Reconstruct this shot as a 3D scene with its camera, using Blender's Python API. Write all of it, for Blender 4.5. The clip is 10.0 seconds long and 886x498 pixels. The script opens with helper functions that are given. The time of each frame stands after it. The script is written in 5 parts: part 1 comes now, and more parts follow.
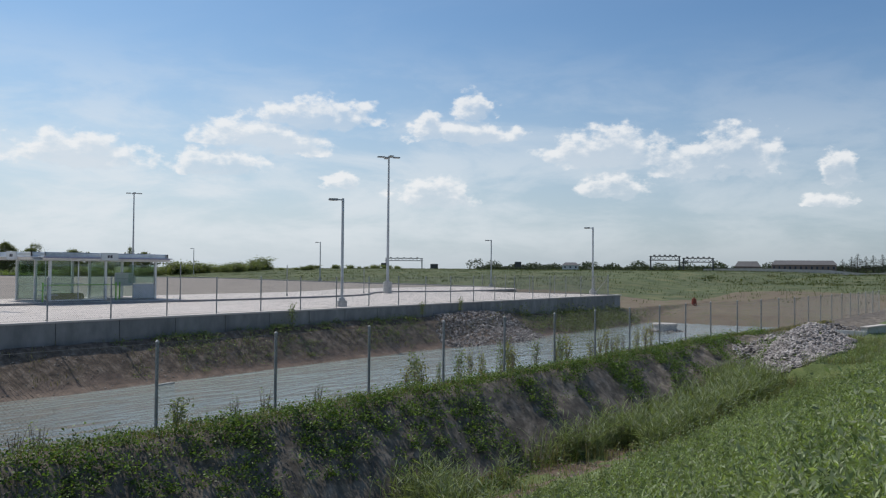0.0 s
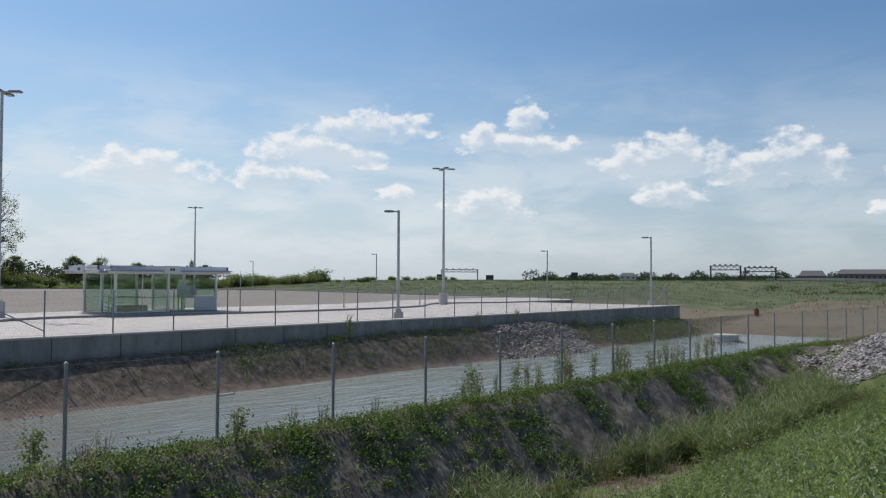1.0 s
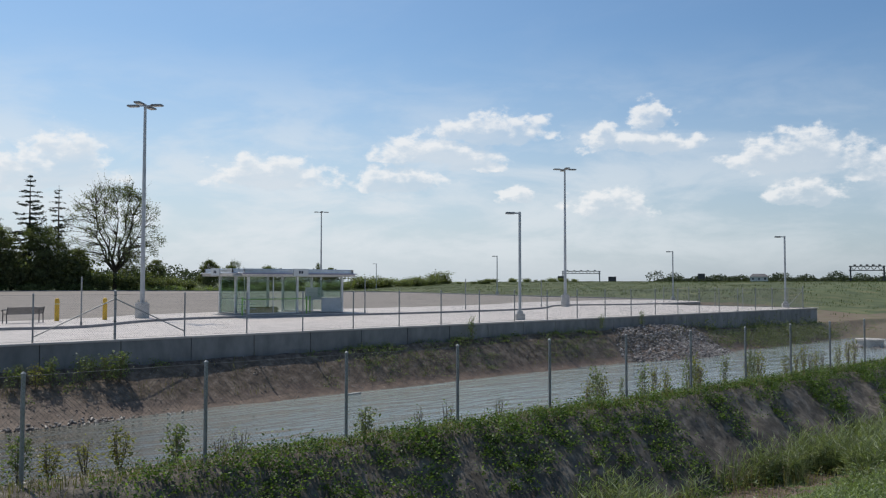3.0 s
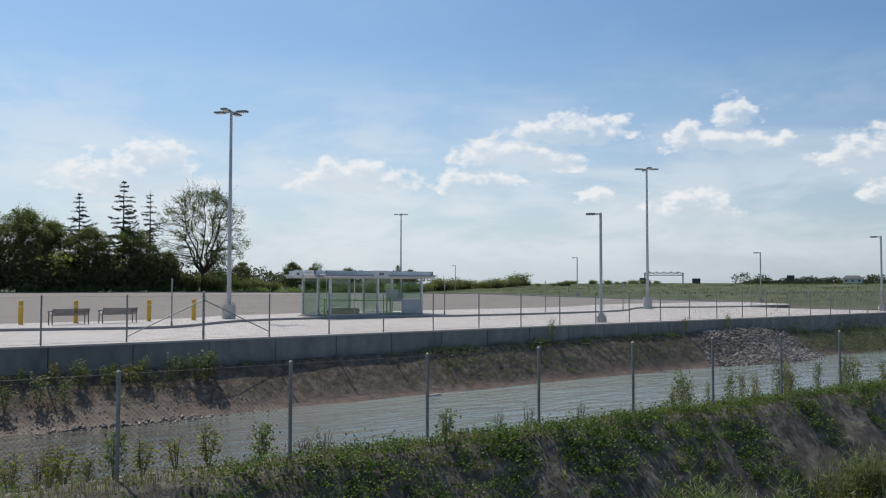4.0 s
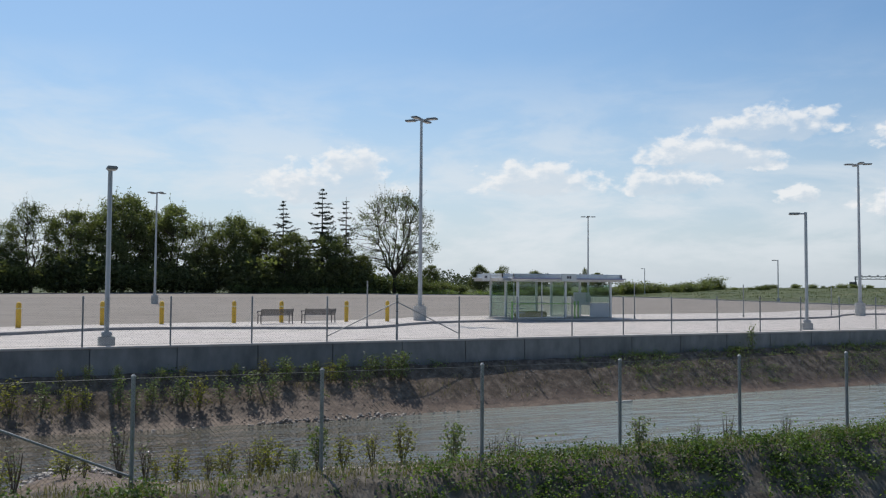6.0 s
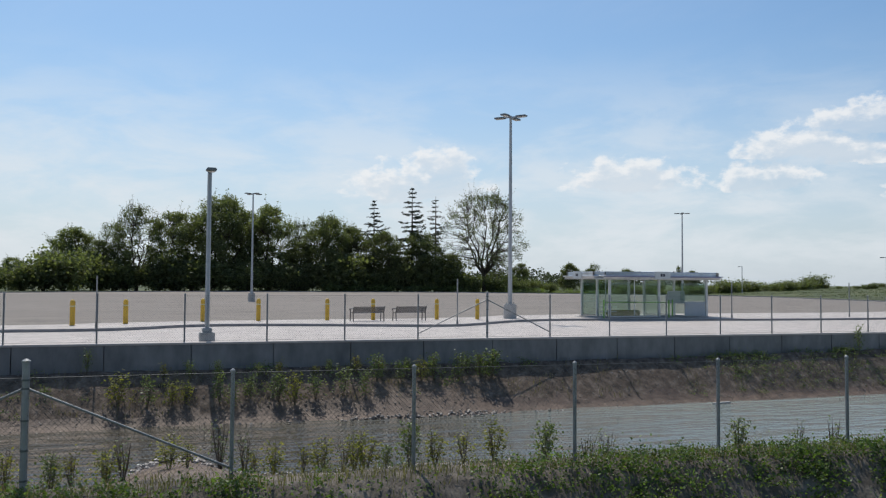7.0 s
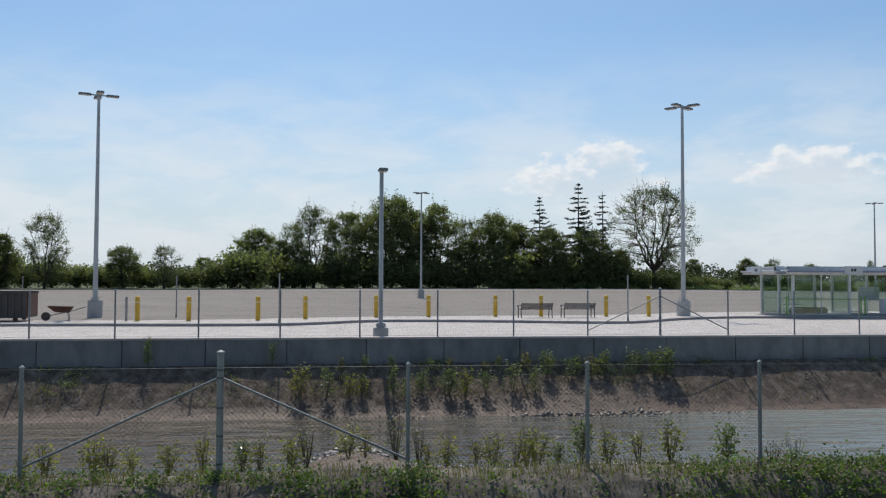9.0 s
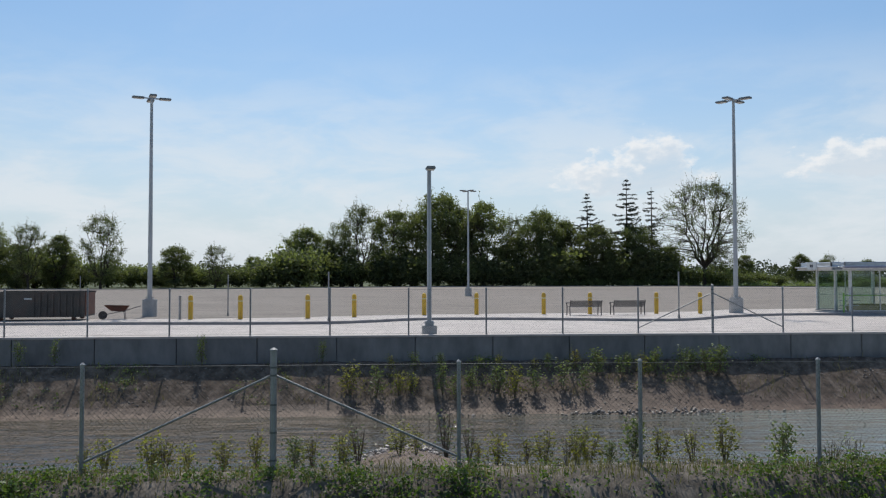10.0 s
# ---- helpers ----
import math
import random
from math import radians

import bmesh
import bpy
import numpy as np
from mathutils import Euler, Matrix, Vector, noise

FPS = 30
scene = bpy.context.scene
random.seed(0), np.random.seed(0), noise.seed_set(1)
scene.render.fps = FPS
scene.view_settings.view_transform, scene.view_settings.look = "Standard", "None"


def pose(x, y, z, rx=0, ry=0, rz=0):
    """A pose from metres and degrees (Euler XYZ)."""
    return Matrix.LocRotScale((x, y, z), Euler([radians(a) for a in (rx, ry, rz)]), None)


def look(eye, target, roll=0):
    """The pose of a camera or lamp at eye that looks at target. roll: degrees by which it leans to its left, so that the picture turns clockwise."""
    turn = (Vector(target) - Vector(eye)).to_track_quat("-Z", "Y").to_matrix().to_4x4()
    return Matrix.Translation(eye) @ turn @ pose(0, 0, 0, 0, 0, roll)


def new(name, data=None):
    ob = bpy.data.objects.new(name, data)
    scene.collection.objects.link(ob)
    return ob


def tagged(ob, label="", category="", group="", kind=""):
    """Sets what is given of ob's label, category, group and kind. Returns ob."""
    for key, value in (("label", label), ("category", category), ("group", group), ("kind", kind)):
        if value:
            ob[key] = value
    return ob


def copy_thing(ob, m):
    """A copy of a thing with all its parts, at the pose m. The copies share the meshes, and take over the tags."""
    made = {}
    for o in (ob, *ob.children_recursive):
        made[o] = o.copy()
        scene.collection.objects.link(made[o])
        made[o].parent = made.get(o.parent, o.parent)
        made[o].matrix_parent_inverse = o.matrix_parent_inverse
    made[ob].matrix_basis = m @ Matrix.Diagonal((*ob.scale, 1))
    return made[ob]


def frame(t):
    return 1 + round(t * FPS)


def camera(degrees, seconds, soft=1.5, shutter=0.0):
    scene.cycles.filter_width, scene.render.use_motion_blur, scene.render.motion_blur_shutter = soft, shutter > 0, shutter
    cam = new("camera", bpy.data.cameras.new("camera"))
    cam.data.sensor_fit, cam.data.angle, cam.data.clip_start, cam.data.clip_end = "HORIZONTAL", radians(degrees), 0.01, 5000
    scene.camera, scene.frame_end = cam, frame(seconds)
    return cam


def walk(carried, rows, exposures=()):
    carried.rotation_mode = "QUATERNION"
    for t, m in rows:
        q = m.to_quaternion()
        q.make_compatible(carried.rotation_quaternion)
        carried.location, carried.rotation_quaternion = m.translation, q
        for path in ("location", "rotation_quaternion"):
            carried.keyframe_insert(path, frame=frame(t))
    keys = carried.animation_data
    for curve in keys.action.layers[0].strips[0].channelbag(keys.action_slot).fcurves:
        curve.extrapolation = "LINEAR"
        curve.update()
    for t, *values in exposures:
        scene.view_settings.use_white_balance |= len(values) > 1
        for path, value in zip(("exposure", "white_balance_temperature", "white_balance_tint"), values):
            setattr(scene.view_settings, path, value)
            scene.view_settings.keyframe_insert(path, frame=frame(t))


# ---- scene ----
cam = camera(55.6, 10.0, soft=1.2)
PATH = [
    (0, (0.212, -0.243, 2.165), (1.844, 0.911, 2.214), 0.5),
    (0.5, (0.217, -0.246, 2.147), (1.816, 0.954, 2.213), 0.3),
    (1, (0.228, -0.222, 2.153), (1.78, 1.037, 2.228), 0.2),
    (1.5, (0.235, -0.194, 2.154), (1.738, 1.123, 2.23), 0.1),
    (2, (0.237, -0.176, 2.146), (1.694, 1.192, 2.221), 0.1),
    (2.5, (0.201, -0.169, 2.152), (1.613, 1.245, 2.229), 0.1),
    (4, (0.204, -0.098, 2.148), (1.418, 1.49, 2.231), 0.1),
    (4.5, (0.2, -0.081, 2.147), (1.33, 1.567, 2.234), 0.2),
    (5, (0.181, -0.074, 2.156), (1.221, 1.632, 2.247), 0.2),
    (5.5, (0.164, -0.04, 2.166), (1.104, 1.723, 2.256), 0.3),
    (7, (0.141, 0.027, 2.137), (0.781, 1.92, 2.22), 0.4),
    (7.5, (0.13, 0.072, 2.121), (0.68, 1.994, 2.2), 0.4),
    (8, (0.111, 0.068, 2.116), (0.563, 2.015, 2.192), 0.5),
    (8.5, (0.091, 0.079, 2.103), (0.438, 2.047, 2.178), 0.4),
    (9, (0.072, 0.125, 2.105), (0.33, 2.106, 2.179), 0.2),
    (9.5, (0.041, 0.13, 2.108), (0.234, 2.119, 2.179), 0.1),
    (10, (0.02, 0.143, 2.099), (0.168, 2.136, 2.168), -0.1),
]
walk(cam, [(t, look(eye, target, roll)) for t, eye, target, roll in PATH])

# ---- world, sun, exposure ----
SUN_AZ, SUN_EL = radians(-2.0), radians(60.0)
scene.view_settings.exposure = 0.0


class Nodes:
    """Small builder for node trees."""

    def __init__(self, tree):
        self.tree = tree

    def add(self, kind):
        return self.tree.nodes.new(kind)

    def put(self, socket, value):
        if isinstance(value, bpy.types.NodeSocket):
            self.tree.links.new(value, socket)
        else:
            socket.default_value = value

    def math(self, op, a, b=0.0, c=0.0):
        n = self.add("ShaderNodeMath")
        n.operation = op
        for s, v in zip(n.inputs, (a, b, c)):
            self.put(s, v)
        return n.outputs[0]

    def vmath(self, op, a, b=(0, 0, 0)):
        n = self.add("ShaderNodeVectorMath")
        n.operation = op
        self.put(n.inputs[0], a)
        self.put(n.inputs[1], b)
        return n.outputs["Value"] if op in ("LENGTH", "DOT_PRODUCT") else n.outputs[0]

    def noise(self, vector, scale, detail=4.0, rough=0.55, distort=0.0):
        n = self.add("ShaderNodeTexNoise")
        self.put(n.inputs["Vector"], vector)
        self.put(n.inputs["Scale"], scale)
        self.put(n.inputs["Detail"], detail)
        self.put(n.inputs["Roughness"], rough)
        self.put(n.inputs["Distortion"], distort)
        return n.outputs["Fac"]

    def ramp(self, fac, stops):
        n = self.add("ShaderNodeValToRGB")
        while len(n.color_ramp.elements) < len(stops):
            n.color_ramp.elements.new(0.5)
        for e, (at, c) in zip(n.color_ramp.elements, stops):
            e.position, e.color = at, (*(c if isinstance(c, tuple) else (c, c, c)), 1)
        self.put(n.inputs[0], fac)
        return n.outputs[0]

    def mix(self, fac, a, b, kind="MIX"):
        n = self.add("ShaderNodeMix")
        n.data_type, n.blend_type = "RGBA", kind
        self.put(n.inputs[0], fac)
        for s, v in ((n.inputs[6], a), (n.inputs[7], b)):
            self.put(s, (*v, 1) if isinstance(v, tuple) and len(v) == 3 else v)
        return n.outputs[2]

    def step(self, x, lo, hi):
        n = self.add("ShaderNodeMapRange")
        n.interpolation_type = "SMOOTHSTEP"
        for s, v in zip(n.inputs, (x, lo, hi, 0.0, 1.0)):
            self.put(s, v)
        return n.outputs[0]


world = bpy.data.worlds.new("sky")
scene.world = world
world.use_nodes = True
world.node_tree.nodes.clear()
wn = Nodes(world.node_tree)
sky = wn.add("ShaderNodeTexSky")
sky.sky_type, sky.sun_disc, sky.sun_elevation, sky.sun_rotation = "NISHITA", False, SUN_EL, SUN_AZ
sky.altitude, sky.air_density, sky.dust_density, sky.ozone_density = 80, 1.0, 1.4, 1.3
coord = wn.add("ShaderNodeTexCoord").outputs["Generated"]
axes = wn.add("ShaderNodeSeparateXYZ")
wn.put(axes.inputs[0], coord)
azim = wn.math("MULTIPLY", wn.math("ARCTAN2", axes.outputs[0], axes.outputs[1]), 57.2958)
elev = wn.math("MULTIPLY", wn.math("ARCSINE", axes.outputs[2]), 57.2958)
place = wn.add("ShaderNodeCombineXYZ")
wn.put(place.inputs[0], azim)
wn.put(place.inputs[1], elev)
place = place.outputs[0]
# Fair-weather clouds: heading, height of the base, half width, depth in degrees.
CLOUDS = [(46.2, 9.5, 4.3, 1.8), (42.2, 8.1, 4.6, 1.6), (45.3, 7.6, 1.9, 0.7), (31.2, 6.4, 4.2, 1.9), (39.4, 6.2, 3.4, 1.6), (56.6, 8.6, 4.1, 1.3), (53.6, 9.0, 1.2, 1.6), (56.8, 10.3, 1.4, 1.6), (65.8, 7.0, 4.2, 2.4), (71.2, 6.2, 2.6, 2.0), (74.0, 6.4, 3.0, 2.7), (66.2, 5.0, 2.6, 1.5), (79.9, 5.6, 1.2, 1.8), (47.8, 5.4, 1.1, 1.1), (79.3, 4.2, 1.6, 0.9), (54.0, 4.5, 3.0, 1.6), (16.9, 5.9, 4.6, 2.2), (18.6, 6.2, 2.6, 3.0)]
warp = wn.add("ShaderNodeTexNoise")
wn.put(warp.inputs["Vector"], wn.vmath("MULTIPLY", place, (1.0, 1.6, 1.0)))
wn.put(warp.inputs["Scale"], 0.55)
wn.put(warp.inputs["Detail"], 6.0)
wn.put(warp.inputs["Roughness"], 0.6)
bent = wn.vmath("ADD", place, wn.vmath("MULTIPLY", wn.vmath("SUBTRACT", warp.outputs["Color"], (0.5, 0.5, 0.5)), (2.6, 1.3, 0.0)))


def cloud_body(at):
    """How deep inside the nearest cloud a direction lies: domed tops, flat bases."""
    deep = None
    for az, base, wide, high in CLOUDS:
        off = wn.vmath("MULTIPLY", wn.vmath("SUBTRACT", at, (az, base + 0.18 * high, 0)), (0.88 / wide, 0.95 / high, 0))
        flat = wn.add("ShaderNodeSeparateXYZ")
        wn.put(flat.inputs[0], off)
        upper = wn.math("MAXIMUM", flat.outputs[1], wn.math("MULTIPLY", flat.outputs[1], -3.2))
        blob = wn.math("SUBTRACT", 1.0, wn.math("SQRT", wn.math("ADD", wn.math("POWER", flat.outputs[0], 2.0), wn.math("POWER", upper, 2.0))))
        deep = blob if deep is None else wn.math("MAXIMUM", deep, blob)
    return deep


def puffs(at):
    fine = wn.noise(wn.vmath("MULTIPLY", at, (1.0, 1.5, 1.0)), 0.8, 7.0, 0.55)
    return wn.math("MULTIPLY", wn.math("SUBTRACT", fine, 0.5), 1.6)


shape = wn.math("ADD", cloud_body(bent), puffs(place))
above = wn.vmath("ADD", bent, (-0.25, 0.55, 0))
shade_above = wn.math("ADD", cloud_body(above), puffs(wn.vmath("ADD", place, (-0.25, 0.55, 0))))
cover = wn.step(shape, 0.0, 0.40)
tops = wn.math("SUBTRACT", 1.0, wn.step(shade_above, 0.0, 0.62))
side = wn.step(azim, 30.0, 88.0)
# thin veil of distant cloud low over the horizon, and wisps higher up
veil = wn.noise(wn.vmath("MULTIPLY", place, (0.5, 1.5, 1.0)), 0.22, 6.0, 0.6, 0.3)
low = wn.math("MULTIPLY", wn.step(elev, 17.0, 4.0), wn.step(elev, -1.0, 3.0))
veil = wn.math("MULTIPLY", wn.step(veil, 0.36, 0.64), low)
wisp = wn.math("MULTIPLY", wn.step(wn.noise(wn.vmath("MULTIPLY", place, (0.35, 1.0, 1.0)), 0.12, 7.0, 0.62, 0.6), 0.48, 0.8), 0.14)
haze = wn.math("MULTIPLY", wn.step(elev, 17.0, -1.0), wn.math("SUBTRACT", 0.82, wn.math("MULTIPLY", side, 0.22)))
SKY = 0.10
tint = wn.mix(1.0, sky.outputs[0], (0.84, 1.06, 1.19), "MULTIPLY")
tint = wn.mix(side, tint, wn.mix(1.0, tint, (0.78, 0.82, 0.87), "MULTIPLY"))
tint = wn.mix(haze, tint, wn.mix(side, (6.4, 7.1, 7.9), (5.1, 5.8, 6.6)))
tint = wn.mix(wn.math("MULTIPLY", wn.math("MAXIMUM", veil, wisp), wn.math("SUBTRACT", 0.7, wn.math("MULTIPLY", side, 0.4))), tint, (7.6, 8.0, 8.4))
cloud = wn.mix(tops, (6.2, 6.8, 7.5), (8.7, 8.8, 8.9))
tint = wn.mix(wn.math("MULTIPLY", cover, wn.math("ADD", 0.38, wn.math("MULTIPLY", tops, 0.46))), tint, cloud)
bg = wn.add("ShaderNodeBackground")
wn.put(bg.inputs[0], tint)
bg.inputs[1].default_value = SKY
wn.put(wn.add("ShaderNodeOutputWorld").inputs[0], bg.outputs[0])

sun = new("sun", bpy.data.lights.new("sun", "SUN"))
sun.data.energy, sun.data.angle, sun.data.color = 3.4, radians(0.55), (1.0, 0.95, 0.87)
sun.matrix_world = look((0, 0, 60), (-math.sin(SUN_AZ) * math.cos(SUN_EL), -math.cos(SUN_AZ) * math.cos(SUN_EL), 60 - math.sin(SUN_EL)))

# ---- materials ----


def material(name, colours, scale=3.0, rough=0.8, metal=0.0, bump=0.0, bump_scale=30.0, stretch=(1, 1, 1), coarse=0.4, spec=0.4, vary=0.0, leaf=0.0, world_space=True, island=0.0):
    """A procedural surface: colours spread by fine noise, a coarser noise that lightens and darkens, relief."""
    m = bpy.data.materials.new(name)
    m.use_nodes = True
    m.node_tree.nodes.clear()
    n = Nodes(m.node_tree)
    geo = n.add("ShaderNodeNewGeometry")
    p = geo.outputs["Position"] if world_space else n.add("ShaderNodeTexCoord").outputs["Object"]
    p = n.vmath("MULTIPLY", p, stretch)
    fac = n.noise(p, scale, 6.0, 0.6)
    fac = n.math("ADD", n.math("MULTIPLY", n.math("SUBTRACT", fac, 0.5), 1.9), 0.5)
    count = len(colours)
    col = n.ramp(fac, [(i / max(1, count - 1) * 0.8 + 0.1, c) for i, c in enumerate(colours)])
    big = n.noise(p, scale * 0.13, 3.0)
    val = n.math("ADD", 1.0 - coarse * 0.5, n.math("MULTIPLY", big, coarse))
    if vary:
        val = n.math("MULTIPLY", val, n.math("ADD", 1 - vary / 2, n.math("MULTIPLY", n.add("ShaderNodeObjectInfo").outputs["Random"], vary)))
    if island:
        val = n.math("MULTIPLY", val, n.math("ADD", 1 - island / 2, n.math("MULTIPLY", geo.outputs["Random Per Island"], island)))
    shade = n.add("ShaderNodeCombineColor")
    for s in shade.inputs:
        n.put(s, val)
    col = n.mix(1.0, col, shade.outputs[0], "MULTIPLY")
    b = n.add("ShaderNodeBsdfPrincipled")
    n.put(b.inputs["Base Color"], col)
    b.inputs["Roughness"].default_value = rough
    b.inputs["Metallic"].default_value = metal
    b.inputs["Specular IOR Level"].default_value = spec
    if bump:
        bp = n.add("ShaderNodeBump")
        bp.inputs["Strength"].default_value = min(1.0, bump)
        bp.inputs["Distance"].default_value = 0.02 * max(1.0, bump)
        n.put(bp.inputs["Height"], n.noise(p, bump_scale, 5.0, 0.65))
        n.put(b.inputs["Normal"], bp.outputs[0])
    out = b.outputs[0]
    if leaf:
        tr = n.add("ShaderNodeBsdfTranslucent")
        n.put(tr.inputs[0], n.mix(1.0, col, (1.25, 1.35, 0.55), "MULTIPLY"))
        mx = n.add("ShaderNodeMixShader")
        mx.inputs[0].default_value = leaf
        n.put(mx.inputs[1], out)
        n.put(mx.inputs[2], tr.outputs[0])
        out = mx.outputs[0]
    n.put(n.add("ShaderNodeOutputMaterial").inputs[0], out)
    return m


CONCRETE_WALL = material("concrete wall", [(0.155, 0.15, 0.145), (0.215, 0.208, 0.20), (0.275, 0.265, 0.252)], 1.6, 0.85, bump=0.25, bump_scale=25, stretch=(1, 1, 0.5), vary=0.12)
CONCRETE_PALE = material("pale concrete", [(0.40, 0.355, 0.325), (0.48, 0.43, 0.395), (0.55, 0.495, 0.455)], 0.9, 0.8, bump=0.1, coarse=0.25)
KERB = material("kerb concrete", [(0.22, 0.22, 0.225), (0.32, 0.315, 0.31)], 2.0, 0.85, bump=0.15)
LOT = material("lot paving", [(0.175, 0.148, 0.125), (0.225, 0.193, 0.165), (0.27, 0.232, 0.20)], 0.7, 0.9, bump=0.2, bump_scale=60, coarse=0.35, stretch=(0.35, 1, 1))
GALV = material("galvanised steel", [(0.25, 0.255, 0.255), (0.35, 0.355, 0.355)], 6, 0.6, metal=0.5, vary=0.1)
WIRE = material("fence wire", [(0.10, 0.105, 0.105), (0.15, 0.155, 0.155)], 4, 0.55, metal=0.4)
POLE_GREY = material("pole paint", [(0.38, 0.39, 0.40), (0.46, 0.47, 0.48)], 3, 0.45, metal=0.4)
PEDESTAL = material("pedestal concrete", [(0.36, 0.355, 0.34), (0.50, 0.49, 0.47)], 4, 0.85, bump=0.2)
SOIL = material("bank soil", [(0.045, 0.033, 0.025), (0.125, 0.092, 0.068), (0.25, 0.194, 0.15)], 3.4, 0.95, bump=1.0, bump_scale=9, coarse=0.6)
SHORE = material("wet shore soil", [(0.06, 0.04, 0.029), (0.122, 0.083, 0.061), (0.185, 0.132, 0.098)], 3.2, 0.7, bump=0.8, bump_scale=12, coarse=0.5)
BERM = material("berm soil", [(0.055, 0.046, 0.038), (0.125, 0.105, 0.085), (0.26, 0.22, 0.18)], 3.0, 0.95, bump=1.0, bump_scale=7, coarse=0.7)
GRASS = material("grass ground", [(0.055, 0.075, 0.022), (0.095, 0.125, 0.04), (0.15, 0.165, 0.06)], 1.6, 0.95, bump=1.0, bump_scale=8, coarse=0.6)
FIELD = material("field grass", [(0.04, 0.055, 0.02), (0.075, 0.092, 0.034), (0.14, 0.13, 0.06)], 0.35, 0.95, bump=1.0, bump_scale=2.0, coarse=0.9)
DIRTFIELD = material("bare field soil", [(0.10, 0.072, 0.048), (0.15, 0.115, 0.078), (0.105, 0.10, 0.045)], 0.5, 0.95, bump=0.8, bump_scale=4, coarse=0.5)

# ---- builders ----


def from_arrays(name, verts, faces, mat, parent=None, label="", smooth=False):
    """A mesh object from vertex and face arrays."""
    me = bpy.data.meshes.new(name)
    me.from_pydata([tuple(v) for v in verts], [], [tuple(int(i) for i in f) for f in faces])
    if mat:
        me.materials.append(mat)
    if smooth:
        me.polygons.foreach_set("use_smooth", [True] * len(me.polygons))
    me.update()
    ob = new(name, me)
    ob.parent = parent
    if label:
        ob["label"] = label
    return ob


def part(name, bm, mat, parent=None, label="", smooth=False):
    """Links a bmesh as one mesh object under a thing."""
    me = bpy.data.meshes.new(name)
    bm.to_mesh(me)
    bm.free()
    me.materials.append(mat)
    if smooth:
        me.polygons.foreach_set("use_smooth", [True] * len(me.polygons))
    ob = new(name, me)
    ob.parent = parent
    if label:
        ob["label"] = label
    return ob


def box(bm, lo, hi, bevel=0.0, turn=None):
    """An axis-aligned box from corner to corner, with bevelled edges."""
    c = [(a + b) / 2 for a, b in zip(lo, hi)]
    s = [abs(b - a) for a, b in zip(lo, hi)]
    m = Matrix.Translation(c) @ Matrix.Diagonal((*s, 1))
    if turn is not None:
        m = turn @ m
    made = bmesh.ops.create_cube(bm, size=1.0, matrix=m)["verts"]
    if bevel:
        edges = list({e for v in made for e in v.link_edges})
        bmesh.ops.bevel(bm, geom=edges, offset=bevel, segments=2, affect="EDGES")
    return bm


def rod(bm, a, b, r0, r1=None, sides=8):
    """A tapered round bar from a to b."""
    a, b = Vector(a), Vector(b)
    q = (b - a).to_track_quat("Z", "Y").to_matrix().to_4x4()
    m = Matrix.Translation((a + b) / 2) @ q
    bmesh.ops.create_cone(bm, cap_ends=True, segments=sides, radius1=r0, radius2=r0 if r1 is None else r1, depth=(b - a).length, matrix=m)
    return bm


def empty(name, x=0, y=0, z=0, rz=0.0, **tags):
    ob = new(name)
    ob.matrix_basis = pose(x, y, z, 0, 0, rz)
    return tagged(ob, **tags)


def fbm(x, y, scale, octaves=4, seed=0.0):
    return noise.fractal(Vector((x * scale + seed, y * scale - seed, seed * 0.7)), 1.0, 2.0, octaves)


def smooth(a, b, t):
    t = min(1.0, max(0.0, (t - a) / (b - a)))
    return t * t * (3 - 2 * t)


# ---- the ground ----
WATER_Z, WALL_Y, WALL_END = -2.35, 30.05, 70.8
FENCE_X = [-80, 1.3, 13.5, 25.0, 40.0, 47.0, 54.0, 65.0, 82.0, 120.0]
FENCE_Y = [14.3, 14.15, 13.75, 13.15, 12.8, 11.9, 11.5, 11.1, 10.8, 10.8]
EDGE_Y = [30.0, 47.0, 62.0, 78.0, 105.0, 145.0, 400.0]
EDGE_X = [72.0, 80.0, 89.0, 93.0, 101.0, 114.5, 200.0]


def fence_line(x):
    return float(np.interp(x, FENCE_X, FENCE_Y))


def lot_edge(y):
    return float(np.interp(y, EDGE_Y, EDGE_X))


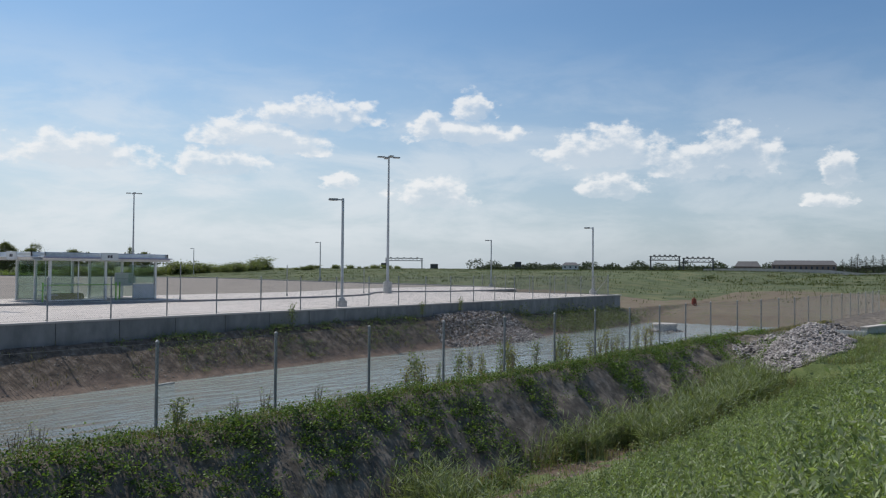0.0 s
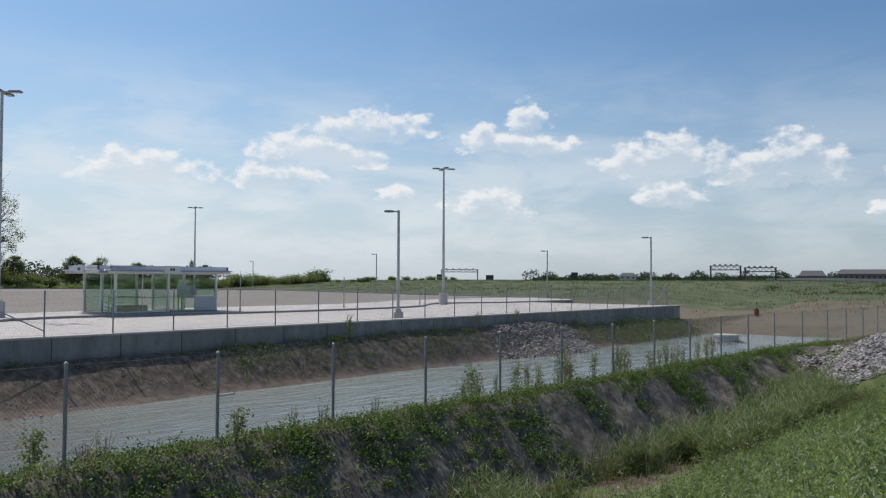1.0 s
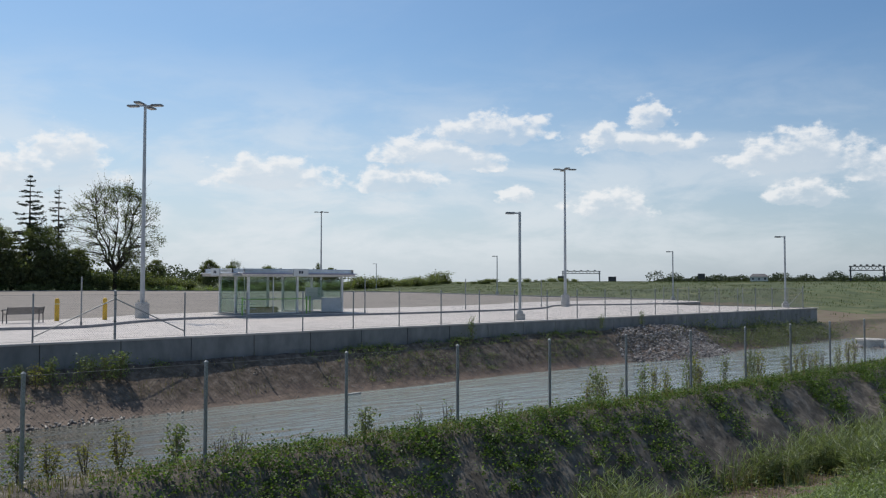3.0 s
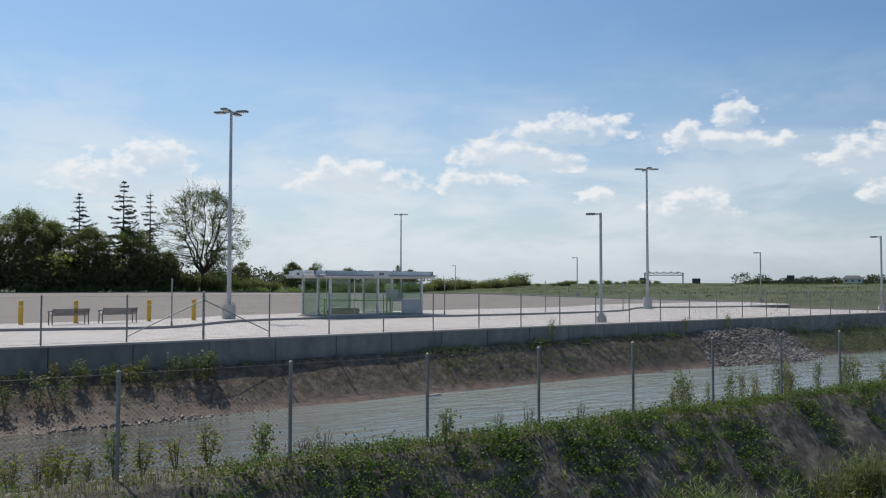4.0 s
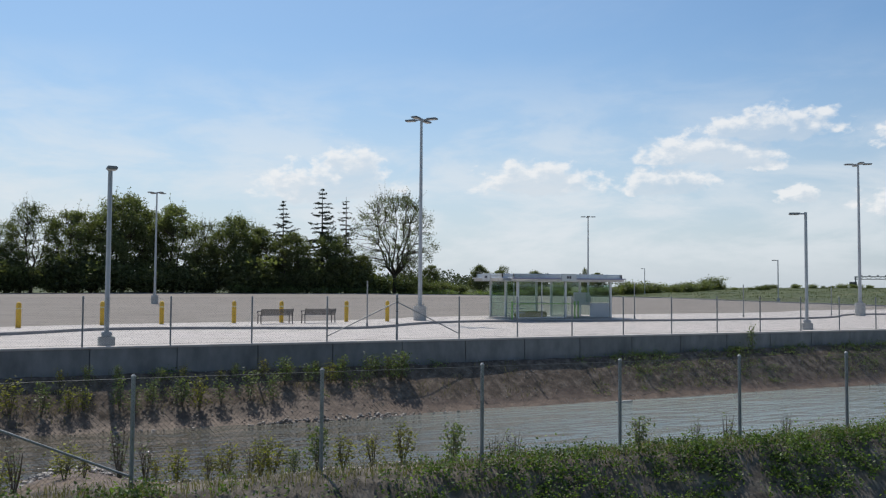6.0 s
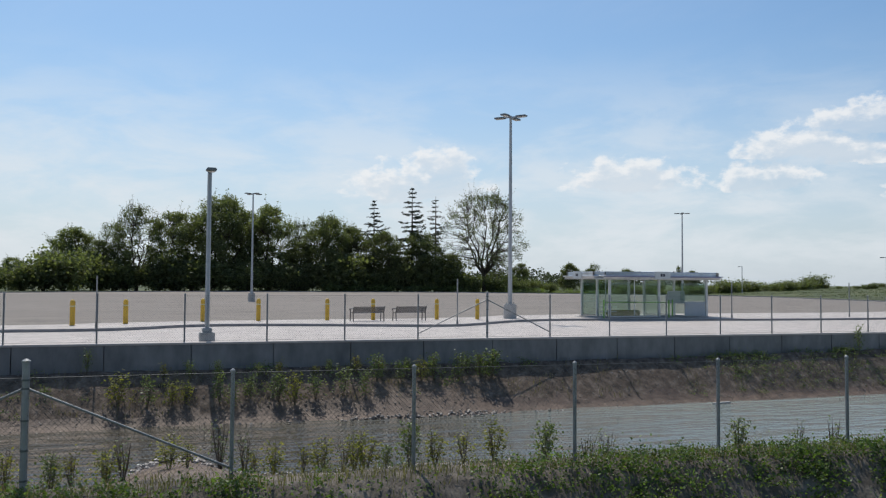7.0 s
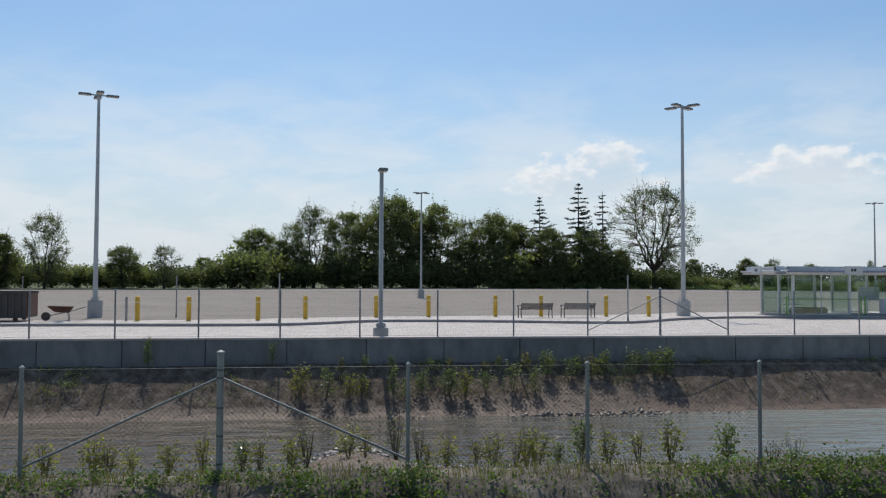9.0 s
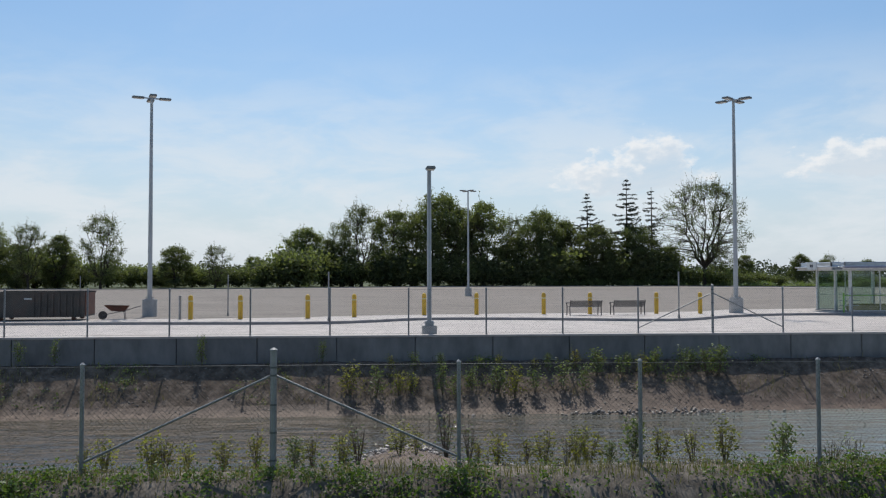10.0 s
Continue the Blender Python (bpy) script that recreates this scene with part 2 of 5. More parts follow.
def height(x, y):
    """The ground's height at a place."""
    fy = fence_line(x)
    # camera-side slope, ditch and berm
    ditch = float(np.interp(x, [-60, 24, 40, 50, 60], [-3.1, -3.1, -2.4, -1.5, -1.2]))
    toe = fy - 2.6
    if y < toe - 1.3:
        z = float(np.interp(y, [-6, 0.5, 3.5, 7.0, toe - 1.3], [0.55, 0.45, -1.05, -2.5 if x < 36 else -1.6, ditch + 0.1]))
        z = z if x < 40 else z + (-1.0 - z) * smooth(40, 70, x)
        z += 0.10 * fbm(x, y, 0.5, 4, 3.1)
        near = z
    elif y < toe:
        near = ditch + 0.06 * fbm(x, y, 0.9, 4, 5.0)
    elif y < fy - 0.75:
        s = (y - toe) / (fy - 0.75 - toe)
        near = ditch + (-1.10 - ditch) * (s ** 0.9) + 0.19 * fbm(x, y, 1.5, 5, 1.7) * min(1, 4 * s * (1 - s) + 0.25)
    elif y < fy + 0.12:
        near = -1.07 + 0.05 * fbm(x, y, 1.3, 4, 9.0)
    else:
        fall = 0.42 - 0.17 * smooth(-9, -6, x) * smooth(2.5, -0.5, x) - 0.19 * smooth(-1.5, 1.5, x) * smooth(11.5, 8.5, x) - 0.10 * smooth(20, 26, x) * smooth(42, 36, x)
        near = max(-3.3, -1.07 - (y - fy - 0.12) * fall) + 0.08 * fbm(x, y, 1.2, 4, 2.0)
    # far bank below the wall
    out = 27.6 - 0.5 * math.exp(-((x - 9) / 4) ** 2)
    head = float(np.interp(x, [-20, 14, 25, 34, 48, 58], [-0.86, -0.84, -0.76, -0.66, -0.72, -1.15]))
    far = float(np.interp(y, [20, 26.0, out, out + 0.55, out + 0.75, 29.3, 29.75, 31], [-3.3, -2.9, -2.36, -2.16, -2.02, head - 0.40, head - 0.02, head]))
    far += 0.05 * fbm(x, y, 1.4, 5, 6.0) + 0.06 * fbm(x, y, 0.35, 3, 8.0)
    far += 0.6 * math.exp(-((x - 46) / 4.2) ** 2) * smooth(23.0, 27.5, y) * smooth(30.5, 28.5, y)
    # the pond's far end
    end = float(np.interp(x, [60, 72, 78, 95, 120], [-3.3, -2.4, -1.7, -1.2, -0.9])) + 0.1 * fbm(x, y, 0.3, 4, 4.0)
    z = max(near, far if y > 19 else -9, end) if y > fy else near
    if y > 30.2:
        plain = -0.35
        if x > WALL_END - 0.5:
            e = lot_edge(y)
            plain = float(np.interp(x - e, [-12, -2, 1, 12, 70, 160, 600], [-0.6, -0.4, -0.12, 0.4, 2.15, 2.3, 1.5])) + 0.22 * fbm(x, y, 0.05, 4, 7.0)
            side = -1.2 + 0.1 * fbm(x, y, 0.3, 4, 4.0)
            plain = side + (plain - side) * smooth(33, 50, y)
        elif y > 150:
            back = 162 + 38 * smooth(-40, 15, x) - 20 * smooth(66, 84, x)
            plain = -0.35 + 0.45 * smooth(back - 3, back + 3, y) + 0.15 * fbm(x, y, 0.04, 3, 5.0)
        z = plain if y > 31.2 else z + (plain - z) * smooth(30.2, 31.2, y)
    if 28 < x < 56 and y < 16:
        z += 1.75 * math.exp(-((x - 41.8) / 4.3) ** 2 - ((y - 8.7) / 1.8) ** 2)
    # fields beyond the pond rise to a low embankment
    if x > 85:
        rise = -1.1 + 1.2 * smooth(85, 130, x) + 1.9 * smooth(150, 215, x) * (0.6 + 0.4 * smooth(60, 0, y)) + 0.25 * fbm(x, y, 0.05, 4, 2.5)
        w = smooth(85, 110, x) * smooth(58, 36, y)
        z = z + (rise - z) * w
    return z


def spread(spans):
    out = []
    for a, b, step in spans:
        out += list(np.arange(a, b, step))
    return np.array(out + [spans[-1][1]])


gx = spread([(-2600, -400, 220), (-400, -100, 25), (-100, -24, 4), (-24, 46, 0.3), (46, 92, 0.7), (92, 260, 4), (260, 600, 25), (600, 2800, 220)])
gy = spread([(-1500, -100, 200), (-100, -6, 10), (-6, 31.5, 0.25), (31.5, 60, 2.5), (60, 260, 5), (260, 600, 25), (600, 3000, 240)])
verts = [(x, y, height(x, y)) for y in gy for x in gx]
nx = len(gx)
faces = [(j * nx + i, j * nx + i + 1, (j + 1) * nx + i + 1, (j + 1) * nx + i) for j in range(len(gy) - 1) for i in range(nx - 1)]
ground = from_arrays("ground", verts, faces, GRASS, smooth=True)
tagged(ground, "grassy ground with bare soil banks, berm and ditch round the pond", "ground", kind="structure")
for m in (SOIL, SHORE, BERM, FIELD, DIRTFIELD):
    ground.data.materials.append(m)
zone = []
for j in range(len(gy) - 1):
    for i in range(nx - 1):
        x, y = (gx[i] + gx[i + 1]) / 2, (gy[j] + gy[j + 1]) / 2
        w = fbm(x, y, 0.6, 4, 11.0)
        fy = fence_line(x)
        k = 0
        if y > 31.2 or x > 110 or x < -60 or y < -8:
            k = 4
            if x > 66 and y < 52 and x < 108 and y > fy + 1:
                k = 5 if x + 6 * w + (y - 30) * 0.8 < 98 else 4
        elif y > fy + 1.2:
            k = 2 if y < 28.35 + 0.25 * w else 1
            k = 1 if y < 19 and w > -0.1 else k
            if x > 68:
                k = 5
        elif y > fy - 2.7 + 0.3 * w:
            k = 3
        elif y > fy - 4.5 + 0.9 * w and x < 32:
            k = 2 if w > -0.25 else 0
        zone.append(k)
ground.data.polygons.foreach_set("material_index", zone)

# ---- water ----
m = bpy.data.materials.new("pond water")
m.use_nodes = True
m.node_tree.nodes.clear()
n = Nodes(m.node_tree)
p = n.add("ShaderNodeNewGeometry").outputs["Position"]
turned = n.add("ShaderNodeMapping")
turned.inputs["Rotation"].default_value = (0, 0, radians(24))
turned.inputs["Scale"].default_value = (0.24, 1.0, 1.0)
n.put(turned.inputs["Vector"], p)
waves = n.math("ADD", n.noise(turned.outputs[0], 1.35, 2.0, 0.5, 0.7), n.math("MULTIPLY", n.noise(p, 5.0, 2.0, 0.5), 0.16))
bp = n.add("ShaderNodeBump")
bp.inputs["Strength"].default_value, bp.inputs["Distance"].default_value = 1.0, 0.26
n.put(bp.inputs["Height"], waves)
b = n.add("ShaderNodeBsdfPrincipled")
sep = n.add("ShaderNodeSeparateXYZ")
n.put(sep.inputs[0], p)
# murky base colour, paling towards +x: brighter sky reflection is painted into it
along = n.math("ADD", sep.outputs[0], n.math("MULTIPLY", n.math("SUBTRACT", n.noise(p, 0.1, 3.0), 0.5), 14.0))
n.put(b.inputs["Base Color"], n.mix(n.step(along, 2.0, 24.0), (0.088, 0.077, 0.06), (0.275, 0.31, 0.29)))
b.inputs["Roughness"].default_value, b.inputs["IOR"].default_value = 0.035, 1.333
n.put(b.inputs["Normal"], bp.outputs[0])
n.put(n.add("ShaderNodeOutputMaterial").inputs[0], b.outputs[0])
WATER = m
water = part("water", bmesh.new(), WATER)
bm = bmesh.new()
bmesh.ops.create_grid(bm, x_segments=60, y_segments=12, size=0.5, matrix=Matrix.Translation((15, 21.5, WATER_Z)) @ Matrix.Diagonal((150, 16, 1, 1)))
bm.to_mesh(water.data)
bm.free()
tagged(water, "rippled grey-green stormwater pond lying between two soil banks", "water", kind="structure")

# ---- retaining wall, road, islands, lot ----
wall = empty("wall_south", label="long grey precast concrete retaining wall below the parking lot", category="retaining wall", kind="structure")
bm = bmesh.new()
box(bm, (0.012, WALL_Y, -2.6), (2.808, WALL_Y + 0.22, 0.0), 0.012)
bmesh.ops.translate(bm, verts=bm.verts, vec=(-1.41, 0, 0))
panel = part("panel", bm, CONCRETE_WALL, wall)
PANEL_X0, PANEL_W = 12.33, 2.82
first = math.floor((-62 - PANEL_X0) / PANEL_W)
last = int((WALL_END - PANEL_X0) / 2.71)
panel.location.x, panel.scale.x = PANEL_X0 + 1.355, 2.71 / PANEL_W
for k in range(first, last):
    if k:
        o = panel.copy()
        scene.collection.objects.link(o)
        step = 2.77 if k < 0 else 2.71
        o.location = (PANEL_X0 + step * (k + 0.5), 0.006 * fbm(k, 0, 3.0), 0)
        o.scale.x = step / PANEL_W
bm = bmesh.new()
box(bm, (-62, WALL_Y + 0.10, -2.6), (WALL_END - 0.15, WALL_Y + 0.5, -0.02))
part("backing", bm, KERB, wall)
bm = bmesh.new()
box(bm, (-62, WALL_Y - 0.03, 0.003), (WALL_END - 0.1, WALL_Y + 0.42, 0.075), 0.012)
part("coping", bm, CONCRETE_PALE, wall, "pale concrete coping strip")
bm = bmesh.new()
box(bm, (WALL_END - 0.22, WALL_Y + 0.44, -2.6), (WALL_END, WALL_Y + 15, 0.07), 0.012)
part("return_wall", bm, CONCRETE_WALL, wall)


def slab(name, outline, z0, z1, mat, parent=None, label="", bevel=0.0):
    """A flat slab over an outline."""
    bm = bmesh.new()
    low = [bm.verts.new((x, y, z0)) for x, y in outline]
    f = bm.faces.new(low)
    up = bmesh.ops.extrude_face_region(bm, geom=[f])["geom"]
    bmesh.ops.translate(bm, verts=[v for v in up if isinstance(v, bmesh.types.BMVert)], vec=(0, 0, z1 - z0))
    bmesh.ops.recalc_face_normals(bm, faces=bm.faces)
    return part(name, bm, mat, parent, label)


road = slab("road", [(-75, WALL_Y + 0.45), (WALL_END - 0.3, WALL_Y + 0.45), (WALL_END - 0.3, 44), (84, 52), (84, 56), (-75, 56)], -0.4, 0.03, CONCRETE_PALE)
tagged(road, "pale new concrete bus roadway along the retaining wall", "road", kind="structure")
KERB_LINE = [(-75, 38.8), (-12, 38.9), (-7, 38.3), (-2.6, 38.2), (-0.6, 39.2), (1.8, 41.6), (5, 41.5), (9, 40.5), (12.3, 39.2), (14.7, 39.2), (18.2, 42.8), (22, 44.6), (26, 44.2), (30, 43.2), (36, 42.3), (46, 42.4), (52, 43.6), (57, 47.4), (61, 48.4), (66, 45.6), (78, 45.4)]
BACK_LINE = [(82, 47.5), (86, 57), (64, 57), (54, 52), (42, 51.5), (22, 51), (17.5, 46.5), (4, 45.6), (-2, 43.8), (-5, 41.9), (-20, 41.8), (-75, 41.8)]


def rounded(points, rounds=2):
    for _ in range(rounds):
        out = [points[0]]
        for (ax, ay), (bx, by) in zip(points, points[1:]):
            out += [(ax * 0.75 + bx * 0.25, ay * 0.75 + by * 0.25), (ax * 0.25 + bx * 0.75, ay * 0.25 + by * 0.75)]
        points = out + [points[-1]]
    return points


kerb_path, back_path = rounded(KERB_LINE), rounded(BACK_LINE, 1)
island = slab("pavement", kerb_path + back_path, 0.0, 0.15, CONCRETE_PALE)
tagged(island, "raised pale concrete platform with a curving kerb", "pavement", kind="structure")
v, f = [], []
for k, (x, y) in enumerate(kerb_path):
    v += [(x, y - 0.02, 0.0), (x, y - 0.02, 0.154), (x, y + 0.16, 0.154), (x, y + 0.16, 0.0)]
    if k:
        a, b = 4 * k - 4, 4 * k
        f += [(a, b, b + 1, a + 1), (a + 1, b + 1, b + 2, a + 2)]
kerb = from_arrays("trim", v, f, KERB)
tagged(kerb, "grey concrete kerb along the platform edge", "kerb", kind="structure")
lot = slab("parking_lot", [(-75, 41.5), (4, 45), (18, 46), (84, 52), (90, 62), (93, 78), (101, 105), (114.5, 145), (84, 180), (66, 199), (15, 200), (-30, 163), (-75, 162)], -0.4, 0.045, LOT)
tagged(lot, "empty beige parking lot paving reaching to the trees", "parking lot", kind="structure")
v, f = [], []
ring = [(84, 52), (90, 62), (93, 78), (101, 105), (114.5, 145), (84, 180), (66, 199), (15, 200), (-30, 163), (-75, 162)]
ring = rounded(ring, 1)
for k, (x, y) in enumerate(ring):
    cx, cy = x - 20, y - 110
    q = math.hypot(cx, cy)
    ox, oy = cx / q * 0.3, cy / q * 0.3
    v += [(x, y, 0), (x, y, 0.2), (x + ox, y + oy, 0.2), (x + ox, y + oy, 0)]
    if k:
        a, b = 4 * k - 4, 4 * k
        f += [(a, b, b + 1, a + 1), (a + 1, b + 1, b + 2, a + 2), (a + 2, b + 2, b + 3, a + 3)]
tagged(from_arrays("trim", v, f, KERB), "grey concrete kerb round the parking lot", "kerb", kind="structure")

# ---- fences ----
STEEL_DARK = material("weathered steel", [(0.20, 0.205, 0.21), (0.30, 0.305, 0.31)], 5, 0.5, metal=0.6)


def chain_mesh(span, low, high, cell=0.06, r=0.0014):
    """Woven wire diamonds across one span, as thin three-sided wires, from x=0 to x=span."""
    tall = high - low
    v, f = [], []
    for way in (1, -1):
        k = -tall
        while k < span:
            x0, x1 = max(0.0, k), min(span, k + tall)
            if x1 - x0 > 0.02:
                z0, z1 = x0 - k, x1 - k
                if way < 0:
                    z0, z1 = tall - z0, tall - z1
                a, b = Vector((x0, 0, low + z0)), Vector((x1, 0, low + z1))
                d = (b - a).normalized()
                s = Vector((-d.z, 0, d.x)) * r
                o = Vector((0, r * 1.7, 0))
                i = len(v)
                v += [a - s - o * 0.5, a + s - o * 0.5, a + o, b - s - o * 0.5, b + s - o * 0.5, b + o]
                f += [(i, i + 1, i + 4, i + 3), (i + 1, i + 2, i + 5, i + 4), (i + 2, i, i + 3, i + 5)]
            k += cell * 1.414
    return v, f


def fence(name, xs, line, base, tall, post_r, ends, end_tall, end_r, label):
    """A chain-link fence: posts with caps, mesh spans, tension wires, braced end posts."""
    thing = empty(name, label=label, category="fence", group="chain-link fences")
    shared = {}
    for k, x in enumerate(xs):
        end = k in ends
        h, r = (end_tall, end_r) if end else (tall, post_r)
        key = "e" if end else "p"
        if key not in shared:
            bm = bmesh.new()
            rod(bm, (0, 0, -0.5), (0, 0, h), r, sides=10)
            rod(bm, (0, 0, h - 0.002), (0, 0, h + 0.02), r * 1.22, r * 1.22, 10)
            rod(bm, (0, 0, h + 0.02), (0, 0, h + 0.05), r * 1.2, r * 0.4, 10)
            shared[key] = part("post", bm, GALV, thing)
            ob = shared[key]
        else:
            ob = shared[key].copy()
            scene.collection.objects.link(ob)
        ob.location = (x, line(x), base)
    for k in range(len(xs) - 1):
        a, b = Vector((xs[k], line(xs[k]), base)), Vector((xs[k + 1], line(xs[k + 1]), base))
        key = round((b - a).length, 2)
        if key not in shared:
            shared[key] = from_arrays("wire_mesh", *chain_mesh(key, 0.03, tall - 0.03), WIRE, thing, "diamond wire mesh")
            ob = shared[key]
        else:
            ob = shared[key].copy()
            scene.collection.objects.link(ob)
        turn = math.degrees(math.atan2(b.y - a.y, b.x - a.x))
        ob.matrix_basis = pose(a.x, a.y - post_r - 0.004, a.z, 0, 0, turn)
        for h in (tall - 0.02, 0.05):
            bm = bmesh.new()
            rod(bm, a + Vector((0, 0, h)), b + Vector((0, 0, h)), 0.004, sides=5)
            part("tension_wire", bm, WIRE, thing)
    for k in ends:
        for other in (k - 1, k + 1):
            if 0 <= other < len(xs):
                a, b = Vector((xs[k], line(xs[k]), base)), Vector((xs[other], line(xs[other]), base))
                bm = bmesh.new()
                rod(bm, a + Vector((0, 0, tall - 0.17)), b + Vector((0, 0, 0.2)), 0.021, sides=8)
                part("brace", bm, GALV, thing)
        for h in (0.2, 0.65, 1.1, tall - 0.18, tall - 0.05):
            bm = bmesh.new()
            rod(bm, (xs[k], line(xs[k]), base + h - 0.015), (xs[k], line(xs[k]), base + h + 0.015), end_r * 1.12, sides=10)
            part("band", bm, WIRE, thing, "steel tension band")
    return thing


near_xs = [-1.73 + 3.05 * k for k in range(-8, 28)]
near_fence = fence("chain_link_fence", near_xs, fence_line, -1.07, 1.76, 0.034, [8], 1.98, 0.055, "galvanised chain-link fence on the grassy berm beside the pond")
far_xs = [12.18 - 2.79 * k for k in range(24, 0, -1)] + [12.18 + 2.67 * k for k in range(0, 22)]
far_fence = fence("chain_link_fence", far_xs, lambda x: WALL_Y + 0.2, 0.07, 1.64, 0.03, [24, 45], 1.74, 0.045, "galvanised chain-link fence on top of the retaining wall")
side = fence("chain_link_fence", [0, 2.6, 5.2, 7.8, 10.4, 13.0], lambda x: 0.0, 0.07, 1.64, 0.03, [], 1.74, 0.045, "galvanised chain-link fence turning back along the wall's end")
side.matrix_basis = pose(far_xs[-1] + 0.1, WALL_Y + 0.25, 0, 0, 0, 90)

# ---- lamps ----
LENS = material("lamp lens", [(0.5, 0.5, 0.48), (0.6, 0.6, 0.58)], 3, 0.3)


def tall_lamp():
    """A tall area lamp: round concrete pedestal, tapered pole, four flat heads."""
    lamp = empty("street_lamp", label="tall grey steel lot lamp with flat heads on concrete pedestal", category="street lamp", group="tall lot lamps")
    bm = bmesh.new()
    rod(bm, (0, 0, -0.1), (0, 0, 0.92), 0.38, 0.38, 24)
    part("pedestal", bm, PEDESTAL, lamp, "round concrete pedestal")
    bm = bmesh.new()
    box(bm, (-0.2, -0.2, 0.92), (0.2, 0.2, 0.96), 0.005)
    part("base_plate", bm, POLE_GREY, lamp)
    for sx in (-1, 1):
        for sy in (-1, 1):
            bm = bmesh.new()
            rod(bm, (0.15 * sx, 0.15 * sy, 0.94), (0.15 * sx, 0.15 * sy, 1.08), 0.022, sides=6)
            part("bolt", bm, STEEL_DARK, lamp)
    bm = bmesh.new()
    rod(bm, (0, 0, 0.95), (0, 0, 12.0), 0.13, 0.075, 14)
    part("pole", bm, POLE_GREY, lamp, smooth=False)
    for a in (0, 90, 180, 270):
        t = pose(0, 0, 0, 0, 0, a + 20)
        bm = bmesh.new()
        box(bm, (0.05, -0.03, 11.88), (0.42, 0.03, 11.95), 0.01, turn=t)
        part("arm", bm, POLE_GREY, lamp)
        bm = bmesh.new()
        box(bm, (0.38, -0.19, 11.87), (1.02, 0.19, 11.97), 0.03, turn=t)
        head = part("lamp_head", bm, STEEL_DARK, lamp)
        bm = bmesh.new()
        box(bm, (0.46, -0.14, 11.86), (0.96, 0.14, 11.872), 0.003, turn=t)
        part("lens", bm, LENS, head, "pale lamp lens")
    return lamp


def short_lamp(double=False):
    """A shorter roadway lamp: square pedestal, straight pole, one flat head on an arm."""
    lamp = empty("street_lamp", label="grey steel roadway lamp with a single flat head" if not double else "grey steel roadway lamp seen end-on above a square pedestal", category="street lamp", group="roadway lamps")
    bm = bmesh.new()
    box(bm, (-0.26, -0.26, -0.1), (0.26, 0.26, 0.34), 0.02)
    part("pedestal", bm, PEDESTAL, lamp, "square concrete pedestal")
    bm = bmesh.new()
    box(bm, (-0.17, -0.17, 0.34), (0.17, 0.17, 0.5), 0.03)
    part("base_cover", bm, POLE_GREY, lamp)
    bm = bmesh.new()
    rod(bm, (0, 0, 0.4), (0, 0, 6.12), 0.085, 0.075, 12)
    part("pole", bm, POLE_GREY, lamp)
    bm = bmesh.new()
    box(bm, (-0.32, -0.03, 6.0), (-0.03, 0.03, 6.08), 0.01)
    part("arm", bm, POLE_GREY, lamp)
    bm = bmesh.new()
    box(bm, (-0.82, -0.17, 5.99), (-0.28, 0.17, 6.1), 0.03)
    head = part("lamp_head", bm, STEEL_DARK, lamp)
    bm = bmesh.new()
    box(bm, (-0.76, -0.12, 5.978), (-0.36, 0.12, 5.992), 0.003)
    part("lens", bm, LENS, head, "pale lamp lens")
    return lamp


lamp = tall_lamp()
lamp.matrix_basis = pose(57.9, 46.5, 0.13, 0, 0, 35)
for x, y, rz in ((19.6, 45.3, 20), (-12.5, 46.95, 0), (9.9, 94.7, 5), (67.7, 98.0, 40)):
    copy_thing(lamp, pose(x, y, 0.05, 0, 0, rz))
lamp = short_lamp()
lamp.matrix_basis = pose(35.74, 31.85, 0.03, 0, 0, -38)
copy_thing(lamp, pose(70.6, 32.8, 0.03, 0, 0, -52))
copy_thing(lamp, pose(1.8, 30.95, 0.03, 0, 0, 92))
for x, y, s in ((87.9, 54.5, 0.95), (104, 98.5, 1.08), (139, 176, 1.15)):
    copy_thing(lamp, pose(x, y, 0.05, 0, 0, -45) @ Matrix.Diagonal((s, s, s, 1)))

# ---- bus shelter ----
WHITE_METAL = material("white painted metal", [(0.50, 0.52, 0.53), (0.60, 0.62, 0.63)], 4, 0.35, metal=0.35)
ALU = material("brushed aluminium", [(0.52, 0.53, 0.54), (0.66, 0.67, 0.68)], 5, 0.35, metal=0.6)
GREEN_PAINT = material("green paint", [(0.16, 0.36, 0.06), (0.22, 0.46, 0.09)], 4, 0.4)
OLIVE = material("olive plastic", [(0.19, 0.18, 0.035), (0.27, 0.25, 0.05)], 5, 0.5)
NAVY = material("dark print", [(0.03, 0.035, 0.05), (0.05, 0.05, 0.07)], 5, 0.5)
PANEL_GREY = material("grey panel", [(0.40, 0.43, 0.44), (0.50, 0.53, 0.54)], 4, 0.35)
BLUE_STRIPE = material("grey blue stripe", [(0.20, 0.21, 0.30), (0.28, 0.29, 0.38)], 5, 0.4)
m = bpy.data.materials.new("tinted glass")
m.use_nodes = True
m.node_tree.nodes.clear()
n = Nodes(m.node_tree)
tr, gl, mx = n.add("ShaderNodeBsdfTransparent"), n.add("ShaderNodeBsdfGlossy"), n.add("ShaderNodeMixShader")
tr.inputs[0].default_value = (0.84, 0.91, 0.88, 1)
gl.inputs["Roughness"].default_value = 0.03
mx.inputs[0].default_value = 0.07
n.put(mx.inputs[1], tr.outputs[0])
n.put(mx.inputs[2], gl.outputs[0])
n.put(n.add("ShaderNodeOutputMaterial").inputs[0], mx.outputs[0])
GLASS = m


